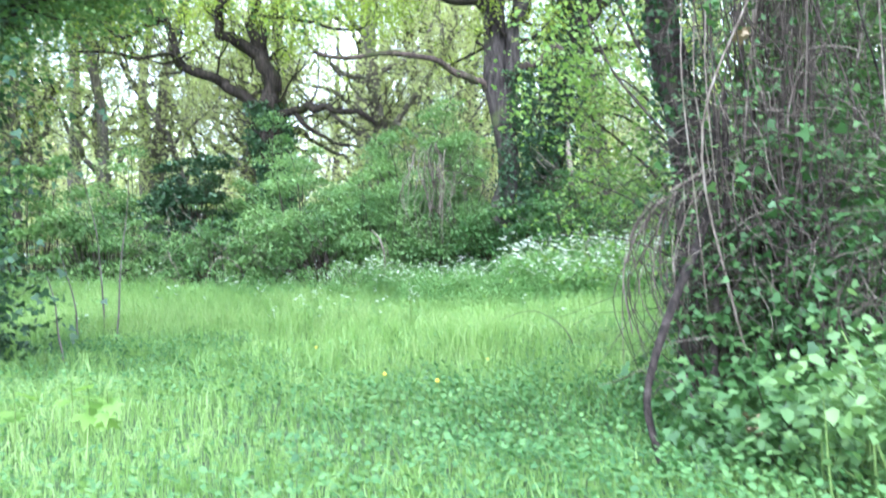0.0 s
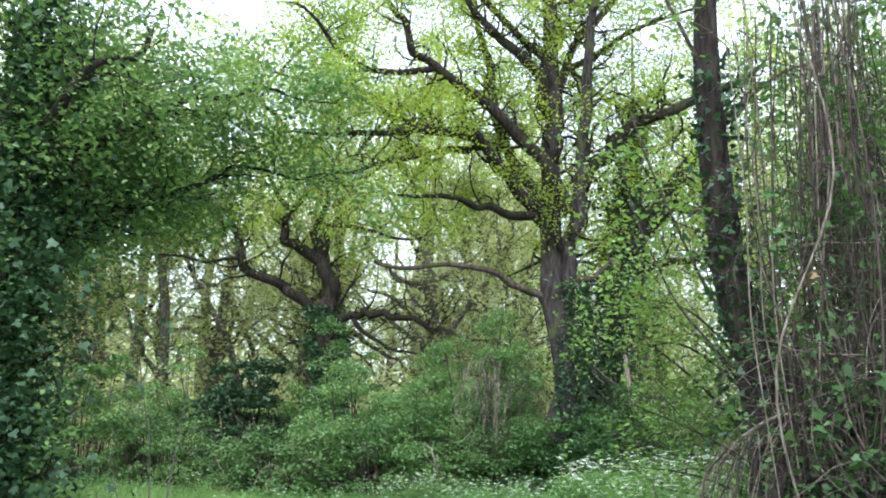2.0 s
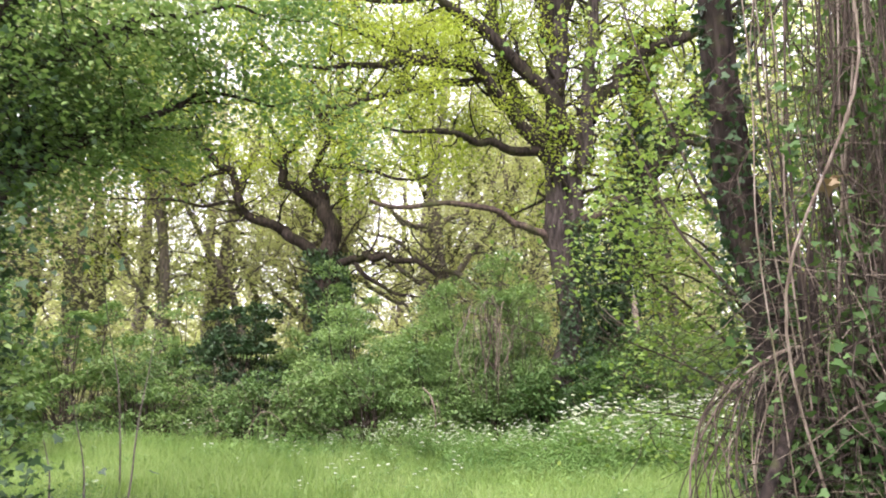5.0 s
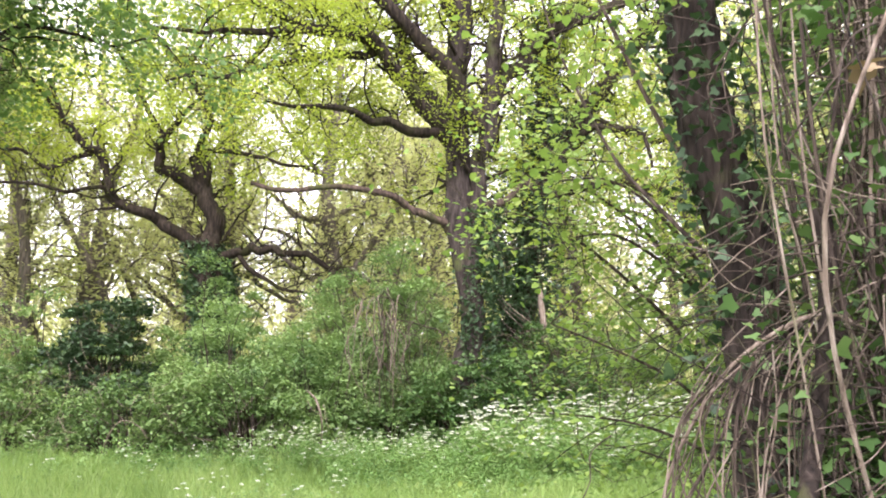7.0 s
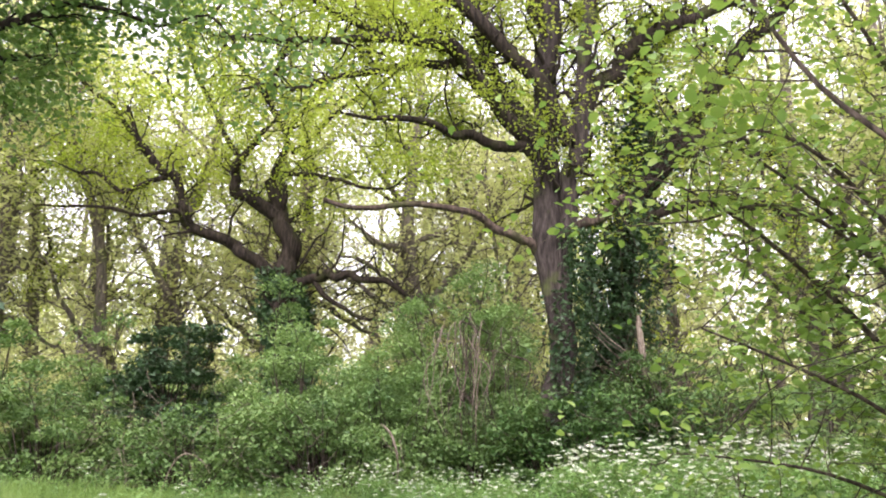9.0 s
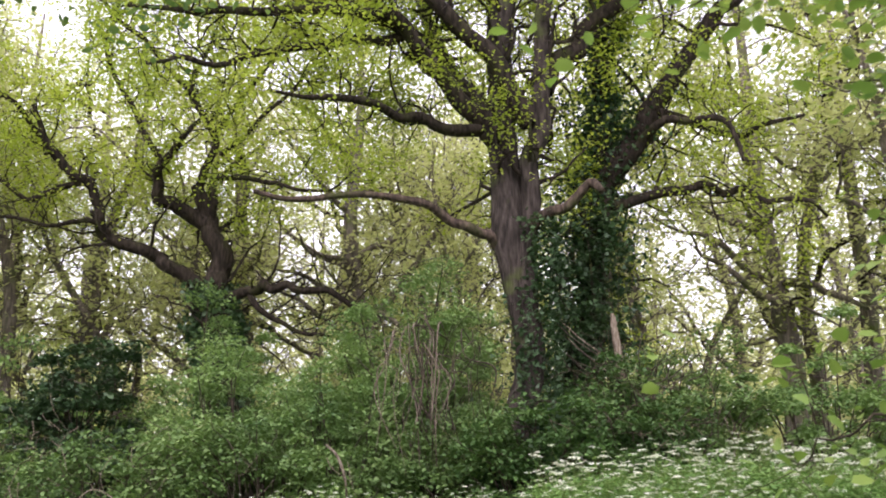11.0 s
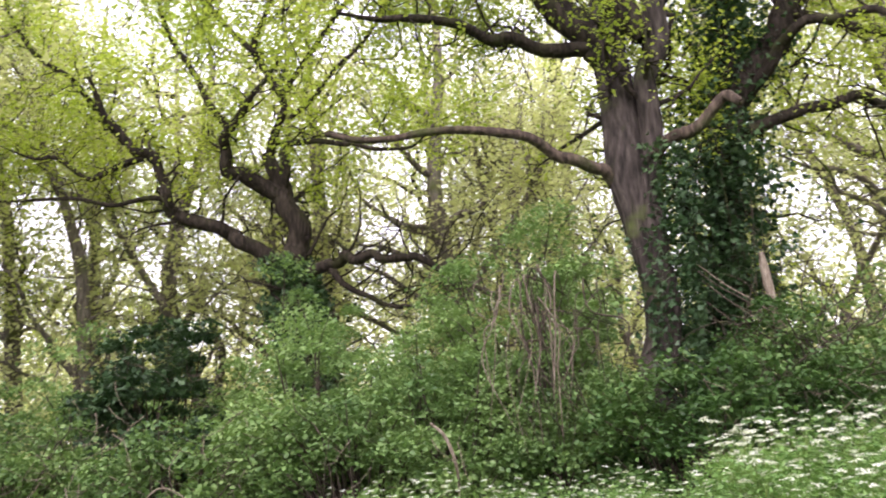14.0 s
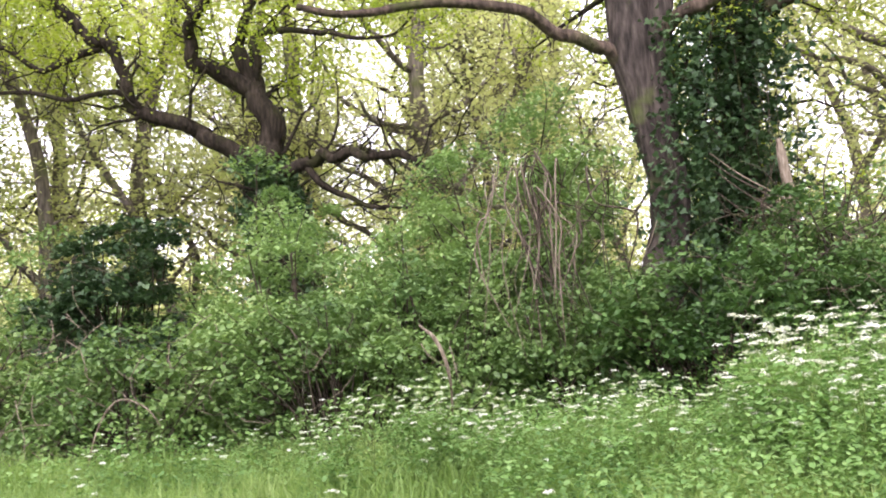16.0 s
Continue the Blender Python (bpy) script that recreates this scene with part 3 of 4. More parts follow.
# ---- the ivy-clad oak behind it ----
ivyoak = Tree("oak_tree", 2.1, 25.5, "oak clothed in dark ivy leaning behind another oak", bark=DARK_BARK)
TRUNK2 = ((2.0, 25.4, 0.4, 0.34), (2.16, 25.50, 1.98, 0.300), (2.50, 25.58, 3.38, 0.283), (2.80, 25.67, 5.08, 0.267), (3.07, 25.75, 6.75, 0.250), (3.36, 25.83, 8.51, 0.233), (3.45, 25.92, 9.76, 0.217), (3.66, 26.00, 12.36, 0.12))
ivyoak.limb("trunk", *TRUNK2, sides=12)
ivyoak.limb("limb", (3.2, 25.7, 7.4, 0.28), (4.08, 25.60, 8.35, 0.260), (4.39, 25.38, 9.11, 0.232), (5.03, 25.16, 9.93, 0.204), (5.66, 24.94, 10.75, 0.176), (6.29, 24.72, 11.50, 0.148), (7.18, 24.50, 12.37, 0.08), bark=DARK_BARK)
ivyoak.limb("limb", (3.5, 25.65, 7.7, 0.13), (3.96, 25.30, 8.09, 0.120), (4.34, 24.85, 8.58, 0.100), (4.93, 24.40, 8.54, 0.080), (5.43, 23.95, 8.17, 0.060), (5.79, 23.50, 7.28, 0.03))
ivyoak.limb("limb", (3.1, 25.70, 6.8, 0.130), (4.43, 25.56, 7.23, 0.112), (5.45, 25.42, 7.27, 0.094), (6.22, 25.28, 7.20, 0.076), (7.02, 25.14, 6.93, 0.058), (7.81, 25.00, 6.55, 0.03))
ivyoak.limb("limb", (4.45, 25.35, 9.1, 0.100), (5.82, 25.30, 8.52, 0.080), (6.52, 24.90, 8.53, 0.060), (7.36, 24.50, 8.46, 0.03))
ivyoak.branches(0.36, (1.0, 3.0), 0.5, 7, back=1.3)
ivyoak.crown(11, 0.19, 0.09, OAK_LEAF, keep=0.8, clear=0.33)
ivyoak.ivy(TRUNK2, 10000, 0.6, 0.1)
oak.ivy(((1.6, 24.1, 0.5, 0.4), (1.6, 24.1, 2.5, 0.32), (1.7, 24.1, 4.6, 0.25), (1.85, 24.1, 6.4, 0.2)), 4200, 0.24, 0.09)

# ---- the bent oak with its twisted limbs ----
bent = Tree("oak_tree", -6.2, 31.0, "old twisted oak with bent dark mossy limbs and an ivied trunk", bark=LIMB_BARK)
TRUNK3 = ((-6.1, 31.0, 0.6, 0.6), (-6.29, 31.00, 3.64, 0.48), (-6.46, 31.00, 5.61, 0.43), (-6.60, 31.00, 6.63, 0.34), (-6.57, 31.00, 7.66, 0.28), (-6.81, 31.00, 8.62, 0.23), (-7.17, 31.00, 9.51, 0.16))
bent.limb("trunk", *TRUNK3, sides=14)
bent.limb("limb", (-6.70, 31.00, 8.3, 0.234), (-7.56, 30.75, 8.78, 0.203), (-8.02, 30.50, 9.18, 0.172), (-8.11, 30.25, 9.63, 0.140), (-7.79, 30.00, 10.16, 0.109), (-7.00, 29.75, 10.77, 0.078), (-6.48, 29.50, 11.38, 0.031))
bent.limb("limb", (-6.60, 31.00, 6.3, 0.234), (-7.44, 30.78, 7.08, 0.203), (-7.99, 30.56, 7.37, 0.187), (-8.62, 30.33, 7.65, 0.172), (-9.24, 30.11, 7.93, 0.156), (-9.39, 29.89, 8.55, 0.140),
          (-9.78, 29.67, 9.17, 0.125), (-10.33, 29.44, 9.61, 0.109), (-10.74, 29.22, 10.40, 0.094), (-11.00, 29.00, 11.36, 0.047))
bent.limb("limb", (-9.21, 30.05, 7.95, 0.086), (-9.70, 29.50, 8.19, 0.066), (-10.45, 29.00, 7.88, 0.055), (-11.86, 28.50, 8.06, 0.043), (-13.17, 28.00, 7.91, 0.023))
bent.limb("limb", (-9.9, 29.6, 9.25, 0.086), (-10.71, 29.00, 8.76, 0.068), (-11.48, 28.50, 8.88, 0.049), (-12.23, 28.00, 9.20, 0.023))
bent.limb("limb", (-6.76, 31.00, 8.5, 0.117), (-6.51, 30.80, 9.54, 0.087), (-5.61, 30.60, 9.66, 0.073), (-4.70, 30.40, 9.33, 0.059), (-3.65, 30.20, 9.19, 0.045), (-2.64, 30.00, 9.22, 0.023))
bent.limb("limb", (-6.5, 31.00, 6.2, 0.172), (-5.60, 30.70, 6.31, 0.140), (-5.12, 30.40, 6.44, 0.129), (-4.33, 30.10, 6.42, 0.117), (-3.46, 29.80, 6.17, 0.101), (-2.62, 29.50, 5.92, 0.078), wob=0.8)
bent.limb("limb", (-5.51, 30.65, 6.27, 0.094), (-5.11, 30.52, 5.80, 0.080), (-4.49, 30.35, 5.45, 0.066), (-3.80, 30.18, 5.22, 0.053), (-3.36, 30.00, 4.98, 0.031))
bent.limb("limb", (-7.17, 31, 9.4, 0.125), (-6.6, 30.6, 10.6, 0.094), (-7.2, 30.2, 12.0, 0.078), (-6.4, 29.6, 13.6, 0.039))
bent.limb("limb", (-10.33, 29.44, 9.61, 0.078), (-11.2, 29.2, 10.8, 0.070), (-12.4, 28.8, 12.0, 0.055), (-13.2, 28.6, 13.4, 0.023))
bent.limb("limb", (-7.9, 30.1, 10.0, 0.094), (-8.8, 29.8, 11.4, 0.070), (-9.4, 29.4, 13.2, 0.055), (-9.0, 29.2, 14.8, 0.023))
bent.limb("limb", (-6.5, 30.8, 10.4, 0.078), (-5.2, 30.4, 11.4, 0.062), (-4.0, 30.2, 12.6, 0.047), (-3.2, 30.0, 13.6, 0.023))
bent.limb("limb", (-7.2, 30.2, 12.0, 0.08), (-8.6, 30.1, 13.6, 0.07), (-10.2, 29.8, 15.0, 0.05), (-12.2, 29.5, 16.2, 0.02))
bent.limb("limb", (-6.6, 30.5, 11.0, 0.08), (-5.2, 30.6, 13.0, 0.07), (-3.6, 30.5, 14.6, 0.05), (-1.4, 30.3, 15.6, 0.02))
bent.limb("limb", (-9.2, 29.3, 13.8, 0.06), (-8.0, 29.4, 15.6, 0.05), (-6.6, 29.6, 17.0, 0.04), (-5.4, 29.6, 18.2, 0.02))
bent.branches(0.30, (1.0, 3.0), 0.7, 8, back=0.6)
bent.crown(12, 0.24, 0.11, OAK_LEAF, keep=0.85, clear=0.5, low=8.6)
bent.ivy(TRUNK3[:4], 4500, 0.25, 0.15)


# ---- near tree hung with old climbers ----
snag = Tree("ash_tree", 2.25, 7.9, "dark leaning tree trunk with ivy beside a tangle of climbers", bark=DARK_BARK, twig_bark=BROWN_STEM)
snag.limb("trunk", (2.28, 7.9, -0.05, 0.24), (2.24, 7.90, 0.8, 0.2), (2.21, 7.91, 1.64, 0.18), (2.17, 7.92, 2.05, 0.172), (2.13, 7.94, 2.5, 0.165), (2.04, 7.96, 2.88, 0.155), (1.96, 7.97, 3.28, 0.147),
          (1.93, 7.98, 3.71, 0.14), (1.89, 7.99, 4.38, 0.13), (1.86, 8.00, 5.31, 0.115), (1.95, 8.1, 7.5, 0.07), sides=18, wob=0.06, grow=False)
snag.limb("limb", (2.0, 7.96, 2.6, 0.016), (1.7, 8.1, 3.3, 0.013), (1.4, 8.3, 4.2, 0.009), (1.2, 8.5, 5.0, 0.005), bark=BROWN_STEM)
snag.limb("limb", (1.95, 8.0, 2.4, 0.014), (1.6, 8.4, 3.0, 0.011), (1.3, 8.8, 3.9, 0.008), (1.15, 9.1, 4.8, 0.004), bark=BROWN_STEM)
snag.limb("limb", (1.9, 8.0, 4.6, 0.02), (2.6, 8.2, 5.2, 0.015), (3.4, 8.3, 5.5, 0.008))
snag.limb("limb", (1.9, 8.0, 5.0, 0.02), (1.5, 7.9, 5.8, 0.015), (1.2, 8.0, 6.6, 0.008))
snag.branches(0.2, (0.3, 0.9), 0.1, 4, start=0.3, least=0.004)
snag.crown(3, 0.08, 0.065, HAZEL_LEAF, ROUND, keep=0.6)
snag.ivy(((2.24, 7.85, 0.1, 0.2), (2.15, 7.9, 2.2, 0.18), (1.95, 7.9, 3.4, 0.15), (1.88, 7.95, 5.2, 0.12)), 1500, 0.13, 0.065)

# ---- the tangle of old climber stems ----
tangle = thing("climber_tangle", 2.6, 6.9, 0.0, "tangle of dry brown climber stems hanging from above", "climber")


def stem(name, parent, material, *points, sides=7, label=""):
    path = smoothed(points, 6)
    path[:, :3] -= np.array(parent.location)
    v, f = tube(path, sides, 0.06)
    return part(name, quads(name, v, f, material, True), parent, label)


stem("old_stem", tangle, DARK_BARK, (2.12, 6.95, 2.4, 0.03), (2.09, 6.9, 1.91, 0.03), (1.92, 6.7, 1.43, 0.035), (1.74, 6.4, 1.19, 0.033), (1.55, 6.2, 0.85, 0.03), (1.41, 6.0, 0.57, 0.028),
     (1.33, 5.8, 0.34, 0.024), (1.35, 5.6, 0.1, 0.024), (1.37, 5.4, -0.12, 0.024), label="thick twisted brown stem")
stem("old_stem", tangle, DARK_BARK, (2.25, 7.2, 2.6, 0.025), (2.2, 7.0, 1.6, 0.03), (2.05, 6.8, 0.9, 0.03), (1.95, 6.5, 0.4, 0.03), (1.9, 6.3, -0.1, 0.03))
stem("arching_stem", tangle, DRY_STEM, (1.45, 6.9, 0.71, 0.0054), (1.39, 6.9, 1.19, 0.0068), (1.59, 6.9, 1.61, 0.0088), (1.81, 6.9, 1.83, 0.0088), (2.09, 6.9, 1.95, 0.0102), (2.32, 6.9, 1.82, 0.0109),
     (2.53, 6.9, 1.52, 0.0116), (2.69, 6.9, 1.05, 0.0122), (2.81, 6.9, 0.62, 0.0129), (2.85, 6.9, -0.05, 0.0136), label="pale arching dry stem")
for k in range(26):
    x, y = rng.uniform(2.05, 3.6), rng.uniform(6.5, 7.7)
    r = rng.uniform(0.004, 0.009)
    sway = rng.normal(0, 0.17, (4, 2))
    stem("hanging_stem", tangle, (DRY_STEM, BROWN_STEM, DARK_BARK, BROWN_STEM)[k % 4], (x + 0.1 * sway[0, 0] - 0.1, y, 5.2, r * 0.8), (x + sway[1, 0] - 0.05, y + sway[1, 1], 3.6, r), (x + sway[2, 0], y + sway[2, 1], 2.2, r),
         (x + sway[3, 0] + 0.05, y + sway[3, 1], 1.0, r * 1.1), (x + 0.15, y, -0.05, r * 1.2), sides=5)
for x, y, z in ((1.75, 6.6, 1.6), (1.98, 6.8, 1.5), (1.92, 6.9, 2.0)):
    stem("pale_stem", tangle, DRY_STEM, (x - 0.02, y + 0.2, 5.0, 0.005), (x + 0.05, y + 0.1, 3.6, 0.005), (x + 0.02, y, 2.6, 0.006), (x + 0.12, y, z, 0.006), (x + 0.2, y, z - 0.8, 0.005), sides=5, label="long pale dry stem")


def curls(name, count, cx, cy, cz, sx, sy, sz, length, r, material, label):
    """Loose thin shoots that curl and droop."""
    out = []
    for _ in range(count):
        p = (cx + rng.normal(0, sx), cy + rng.normal(0, sy), max(0.05, cz + rng.normal(0, sz)))
        out.append(tube(smoothed(crooked(np.array(p) - np.array(tangle.location), (rng.normal(), rng.normal(0, 0.4), rng.normal(0, 0.7)), rng.uniform(*length), r, r * 0.4, 6, 0.35, -0.12), 2), 3))
    v, f = joined(out)
    tagged(part(name, quads(name, v, f, material), tangle, label), kind="stuff")


# the thick hank of old stems in front of the trunk
for k in range(46):
    x, y = rng.normal(2.66, 0.15), rng.uniform(6.95, 7.5)
    r, sway = rng.uniform(0.004, 0.010), rng.normal(0, 0.08, (4, 2))
    foot = rng.uniform(0.0, 1.3) if k % 3 else -0.05
    stem("hanging_stem", tangle, (DRY_STEM, BROWN_STEM, BROWN_STEM)[k % 3], (x + sway[0, 0] + 0.1, y + 0.2, 5.6, r * 0.8), (x + sway[1, 0], y, 4.1, r), (x + sway[2, 0] - 0.03, y - 0.05, 2.8, r),
         (x + sway[3, 0] * 1.5 - 0.08, y - 0.1, 1.7, r), (x + rng.normal(-0.15, 0.2), y - 0.15, foot, r * 0.8), sides=5)
curls("fallen_growth", 150, 2.15, 6.95, 1.1, 0.24, 0.2, 0.6, (0.5, 1.4), 0.004, DARK_BARK, "dark shoots drooping round the trunk")
curls("hank_growth", 120, 2.66, 7.1, 3.2, 0.17, 0.2, 1.2, (0.4, 1.1), 0.004, DRY_STEM, "pale dry shoots in the hanging stems")
curls("thin_growth", 520, 2.75, 6.9, 1.7, 0.42, 0.3, 0.8, (0.4, 1.3), 0.0045, BROWN_STEM, "thin dark curling shoots")
curls("dry_growth", 200, 2.8, 6.8, 1.6, 0.45, 0.3, 0.7, (0.4, 1.2), 0.0045, DRY_STEM, "thin pale dry shoots")
curls("upper_growth", 260, 3.0, 7.1, 3.9, 0.5, 0.4, 0.9, (0.5, 1.5), 0.006, BROWN_STEM, "thin dark hanging shoots")
# dark shoots of the arch that droop in loops to the ground
for k in range(34):
    x = rng.uniform(1.5, 2.3)
    z = 1.95 - abs(x - 2.09) * 0.5
    stem("drooping_shoot", tangle, (BROWN_STEM, DRY_STEM)[k % 4 == 0], (x, 6.85 + rng.normal(0, 0.08), z, 0.004), (x - 0.14 + rng.normal(0, 0.08), 6.8, z - 0.28, 0.004),
         (x - 0.2 + rng.normal(0, 0.13), 6.75, z - 0.75, 0.004), (x - 0.1 + rng.normal(0, 0.2), 6.75, max(0.25, z - 1.3), 0.002), sides=4)
for x, y, z, s in ((2.24, 6.7, 2.93, 0.07), (2.3, 6.75, 2.98, 0.05)):
    v, f = leaves(LOBED, np.array([(x, y, z)] * 3) - np.array(tangle.location), s * 1.6, 0.3, 0.2)
    part("withered_leaf", quads("withered_leaf", v, f, DRY_LEAF), tangle, "withered orange-brown leaf")


def leaf_mass(name, boxes, count, size, shape, material, label, category, stems_of=BROWN_STEM):
    """A loose mass of leaves on thin stems; boxes: centre and spread of each lobe."""
    x, y = boxes[0][0], boxes[0][1]
    ob = thing(name, x, y, float(ground_z(x, y)), label, category)
    base = np.array(ob.location)
    at, st = [], []
    for cx, cy, cz, sx, sy, sz in boxes:
        n = count // len(boxes)
        c = np.array((cx, cy, cz)) + np.clip(rng.normal(0, 1, (n // 12, 3)), -1.9, 1.9) * (sx, sy, sz)
        at.append(tufts(c, 12, 0.09))
        for q in c[:: max(1, len(c) // 26)]:
            foot = np.array((cx + rng.normal(0, sx * 0.4), cy + rng.normal(0, sy * 0.4), float(ground_z(cx, cy)) - 0.05))
            m = (foot + q) / 2 + rng.normal(0, 0.12, 3)
            st.append(tube(smoothed([(*(foot - base), 0.012), (*(m - base), 0.009), (*(q - base), 0.004)], 4), 4))
    at = np.vstack(at)
    at = at[at[:, 2] > ground_z(at[:, 0], at[:, 1]) + 0.03] - base
    v, f = joined(st)
    tagged(part("stemwork", quads("stemwork", v, f, stems_of), ob), kind="stuff")
    v, f = leaves(shape, at, size, 0.4, 0.45)
    tagged(part("foliage", quads("foliage", v, f, material), ob), kind="stuff")
    return ob


leaf_mass("ivy_bank", [(2.5, 6.5, 0.4, 0.4, 0.4, 0.3), (2.9, 6.9, 1.2, 0.4, 0.3, 0.6), (2.1, 5.9, 0.25, 0.35, 0.4, 0.16)], 4200, 0.08, LOBED, SHADED_LEAF, "bank of ivy at the foot of the climbers", "ivy")
leaf_mass("ivy_mass", [(2.6, 25.0, 3.2, 0.45, 0.3, 1.2), (2.9, 25.2, 5.6, 0.45, 0.3, 1.0), (2.2, 24.7, 1.6, 0.5, 0.3, 0.7)], 6000, 0.11, LOBED, IVY_LEAF, "dark ivy mass climbing between two oaks", "ivy")
leaf_mass("thorn_thicket", [(3.9, 8.6, 1.4, 0.6, 0.4, 0.8), (3.7, 8.6, 3.2, 0.6, 0.4, 0.9), (3.9, 8.6, 5.0, 0.7, 0.5, 0.8), (4.6, 9.2, 2.6, 0.8, 0.6, 1.4)], 26000, 0.075, ROUND, THORN_LEAF, "dark thorn thicket behind the climbers", "thicket")
leaf_mass("climber_leaves", [(2.75, 7.2, 3.6, 0.35, 0.3, 0.9), (2.6, 7.0, 2.2, 0.35, 0.25, 0.7), (2.2, 6.9, 1.1, 0.25, 0.2, 0.5), (2.7, 6.6, 0.9, 0.4, 0.25, 0.5)], 3800, 0.062, LOBED, SHADED_LEAF, "scattered green climber leaves among dry stems", "climber")
leaf_mass("elder_shrub", [(2.35, 4.7, 0.45, 0.3, 0.28, 0.22), (2.6, 5.1, 0.3, 0.3, 0.3, 0.2)], 1900, 0.075, ROUND, BRAMBLE_LEAF, "low green elder shrub", "shrub", GREEN_STEM)

fallen = thing("dead_leaf", 1.93, 5.5, 0.3, "curled brown dead leaf caught in the ivy", "leaf")
fallen.location.z = 0.3
v, f = leaves(LOBED, rng.normal(0, 0.02, (5, 3)), 0.12, 0.6, 0.0)
part("blade", quads("blade", v, f, DRY_LEAF), fallen)

# ---- hazel that reaches over the meadow ----
hazel = Tree("hazel_shrub", 3.4, 10.2, "hazel shrub with thin arching rods and bright leaves", "shrub", bark=BROWN_STEM, twig_bark=BROWN_STEM)
hazel.limb("rod", (3.3, 10.1, 0.0, 0.03), (2.7, 9.9, 1.6, 0.022), (1.9, 9.7, 2.5, 0.014), (1.35, 9.5, 2.85, 0.008), (1.0, 9.45, 2.95, 0.004), sides=6)
hazel.limb("rod", (3.4, 10.2, 0.0, 0.03), (2.9, 10.1, 1.8, 0.022), (2.2, 9.9, 2.8, 0.014), (1.5, 9.8, 3.3, 0.006), sides=6)
hazel.limb("rod", (3.4, 10.0, 0.0, 0.03), (2.9, 9.7, 1.0, 0.02), (2.2, 9.5, 1.75, 0.012), (1.3, 9.4, 2.15, 0.005), sides=6)
hazel.limb("rod", (3.5, 10.2, 0.0, 0.03), (2.9, 10.0, 1.0, 0.018), (2.0, 9.8, 1.45, 0.01), (1.2, 9.7, 1.55, 0.004), sides=6)
hazel.limb("rod", (3.5, 10.3, 0.0, 0.03), (3.1, 10.2, 2.4, 0.022), (2.5, 10.0, 3.9, 0.014), (1.9, 9.8, 4.6, 0.006), sides=6)
hazel.limb("rod", (3.6, 10.3, 0.0, 0.03), (3.6, 10.2, 2.4, 0.022), (3.3, 9.8, 4.2, 0.014), (2.8, 9.4, 5.2, 0.006), sides=6)
hazel.limb("rod", (3.6, 10.4, 0.0, 0.03), (3.9, 10.4, 1.8, 0.02), (4.0, 10.0, 3.2, 0.01), (3.8, 9.5, 4.0, 0.006), sides=6)
hazel.limb("rod", (3.4, 10.3, 0.0, 0.03), (2.9, 10.4, 0.8, 0.02), (2.3, 10.5, 1.2, 0.01), (1.8, 10.6, 1.3, 0.006), sides=6)
hazel.limb("rod", (3.3, 10.0, 0.0, 0.03), (2.8, 9.8, 1.9, 0.02), (1.9, 9.5, 2.75, 0.012), (1.35, 9.4, 2.7, 0.007), (0.95, 9.35, 2.65, 0.004), sides=6)
hazel.limb("rod", (3.4, 10.2, 0.0, 0.03), (2.8, 9.9, 2.1, 0.02), (2.0, 9.6, 3.1, 0.012), (1.5, 9.5, 3.2, 0.007), (1.1, 9.4, 3.1, 0.004), sides=6)
hazel.branches(0.22, (0.3, 0.8), 0.05, 4, start=0.35, droop=0.03, least=0.004)
hazel.crown(4, 0.07, 0.055, HAZEL_LEAF, ROUND, keep=0.8, droop=0.25)

# ---- dark ivied thorn tree ----
thorn = Tree("hawthorn_tree", -5.6, 9.6, "dark ivied hawthorn with dense foliage down to the grass", bark=DARK_BARK, twig_bark=DARK_BARK)
TRUNK4 = ((-5.5, 9.6, 0.0, 0.22), (-5.6, 9.7, 1.5, 0.18), (-5.8, 9.8, 3.2, 0.16), (-5.9, 10.0, 5.0, 0.14), (-6.0, 10.2, 7.5, 0.06))
thorn.limb("trunk", *TRUNK4, sides=10)
thorn.limb("limb", (-5.7, 9.8, 2.6, 0.1), (-5.6, 11.0, 4.2, 0.08), (-5.4, 12.4, 5.2, 0.06), (-4.9, 13.8, 5.7, 0.02))
thorn.limb("limb", (-5.8, 9.8, 3.2, 0.1), (-5.9, 11.2, 4.8, 0.08), (-6.0, 12.8, 5.6, 0.06), (-5.6, 14.4, 5.8, 0.02))
thorn.limb("limb", (-5.8, 9.9, 4.0, 0.09), (-5.4, 11.0, 5.6, 0.07), (-5.0, 12.2, 6.6, 0.05), (-4.4, 13.2, 6.9, 0.02))
thorn.limb("limb", (-5.7, 9.8, 3.0, 0.08), (-6.4, 10.8, 3.8, 0.06), (-6.6, 12.0, 4.6, 0.04), (-6.2, 13.2, 4.9, 0.02))
thorn.limb("limb", (-5.9, 10.0, 4.6, 0.08), (-5.3, 9.6, 5.6, 0.06), (-4.7, 9.6, 6.3, 0.03))
thorn.limb("limb", (-5.9, 10.0, 5.0, 0.08), (-5.4, 10.5, 6.4, 0.06), (-4.9, 11.2, 7.2, 0.03))
thorn.limb("limb", (-5.6, 11.0, 4.2, 0.07), (-5.0, 12.4, 5.3, 0.06), (-4.2, 13.0, 5.9, 0.03), (-3.2, 13.2, 5.9, 0.018), (-2.5, 13.3, 5.6, 0.006))
thorn.limb("limb", (-5.4, 11.0, 5.6, 0.07), (-4.6, 11.8, 6.5, 0.04), (-3.8, 12.4, 6.9, 0.025), (-2.7, 12.9, 6.9, 0.008))
thorn.branches(0.16, (0.5, 1.5), 0.05, 6, start=0.15, least=0.006)
thorn.crown(8, 0.17, 0.075, THORN_LEAF, ROUND, keep=0.85)
thorn.ivy(TRUNK4, 9000, 0.55, 0.1)
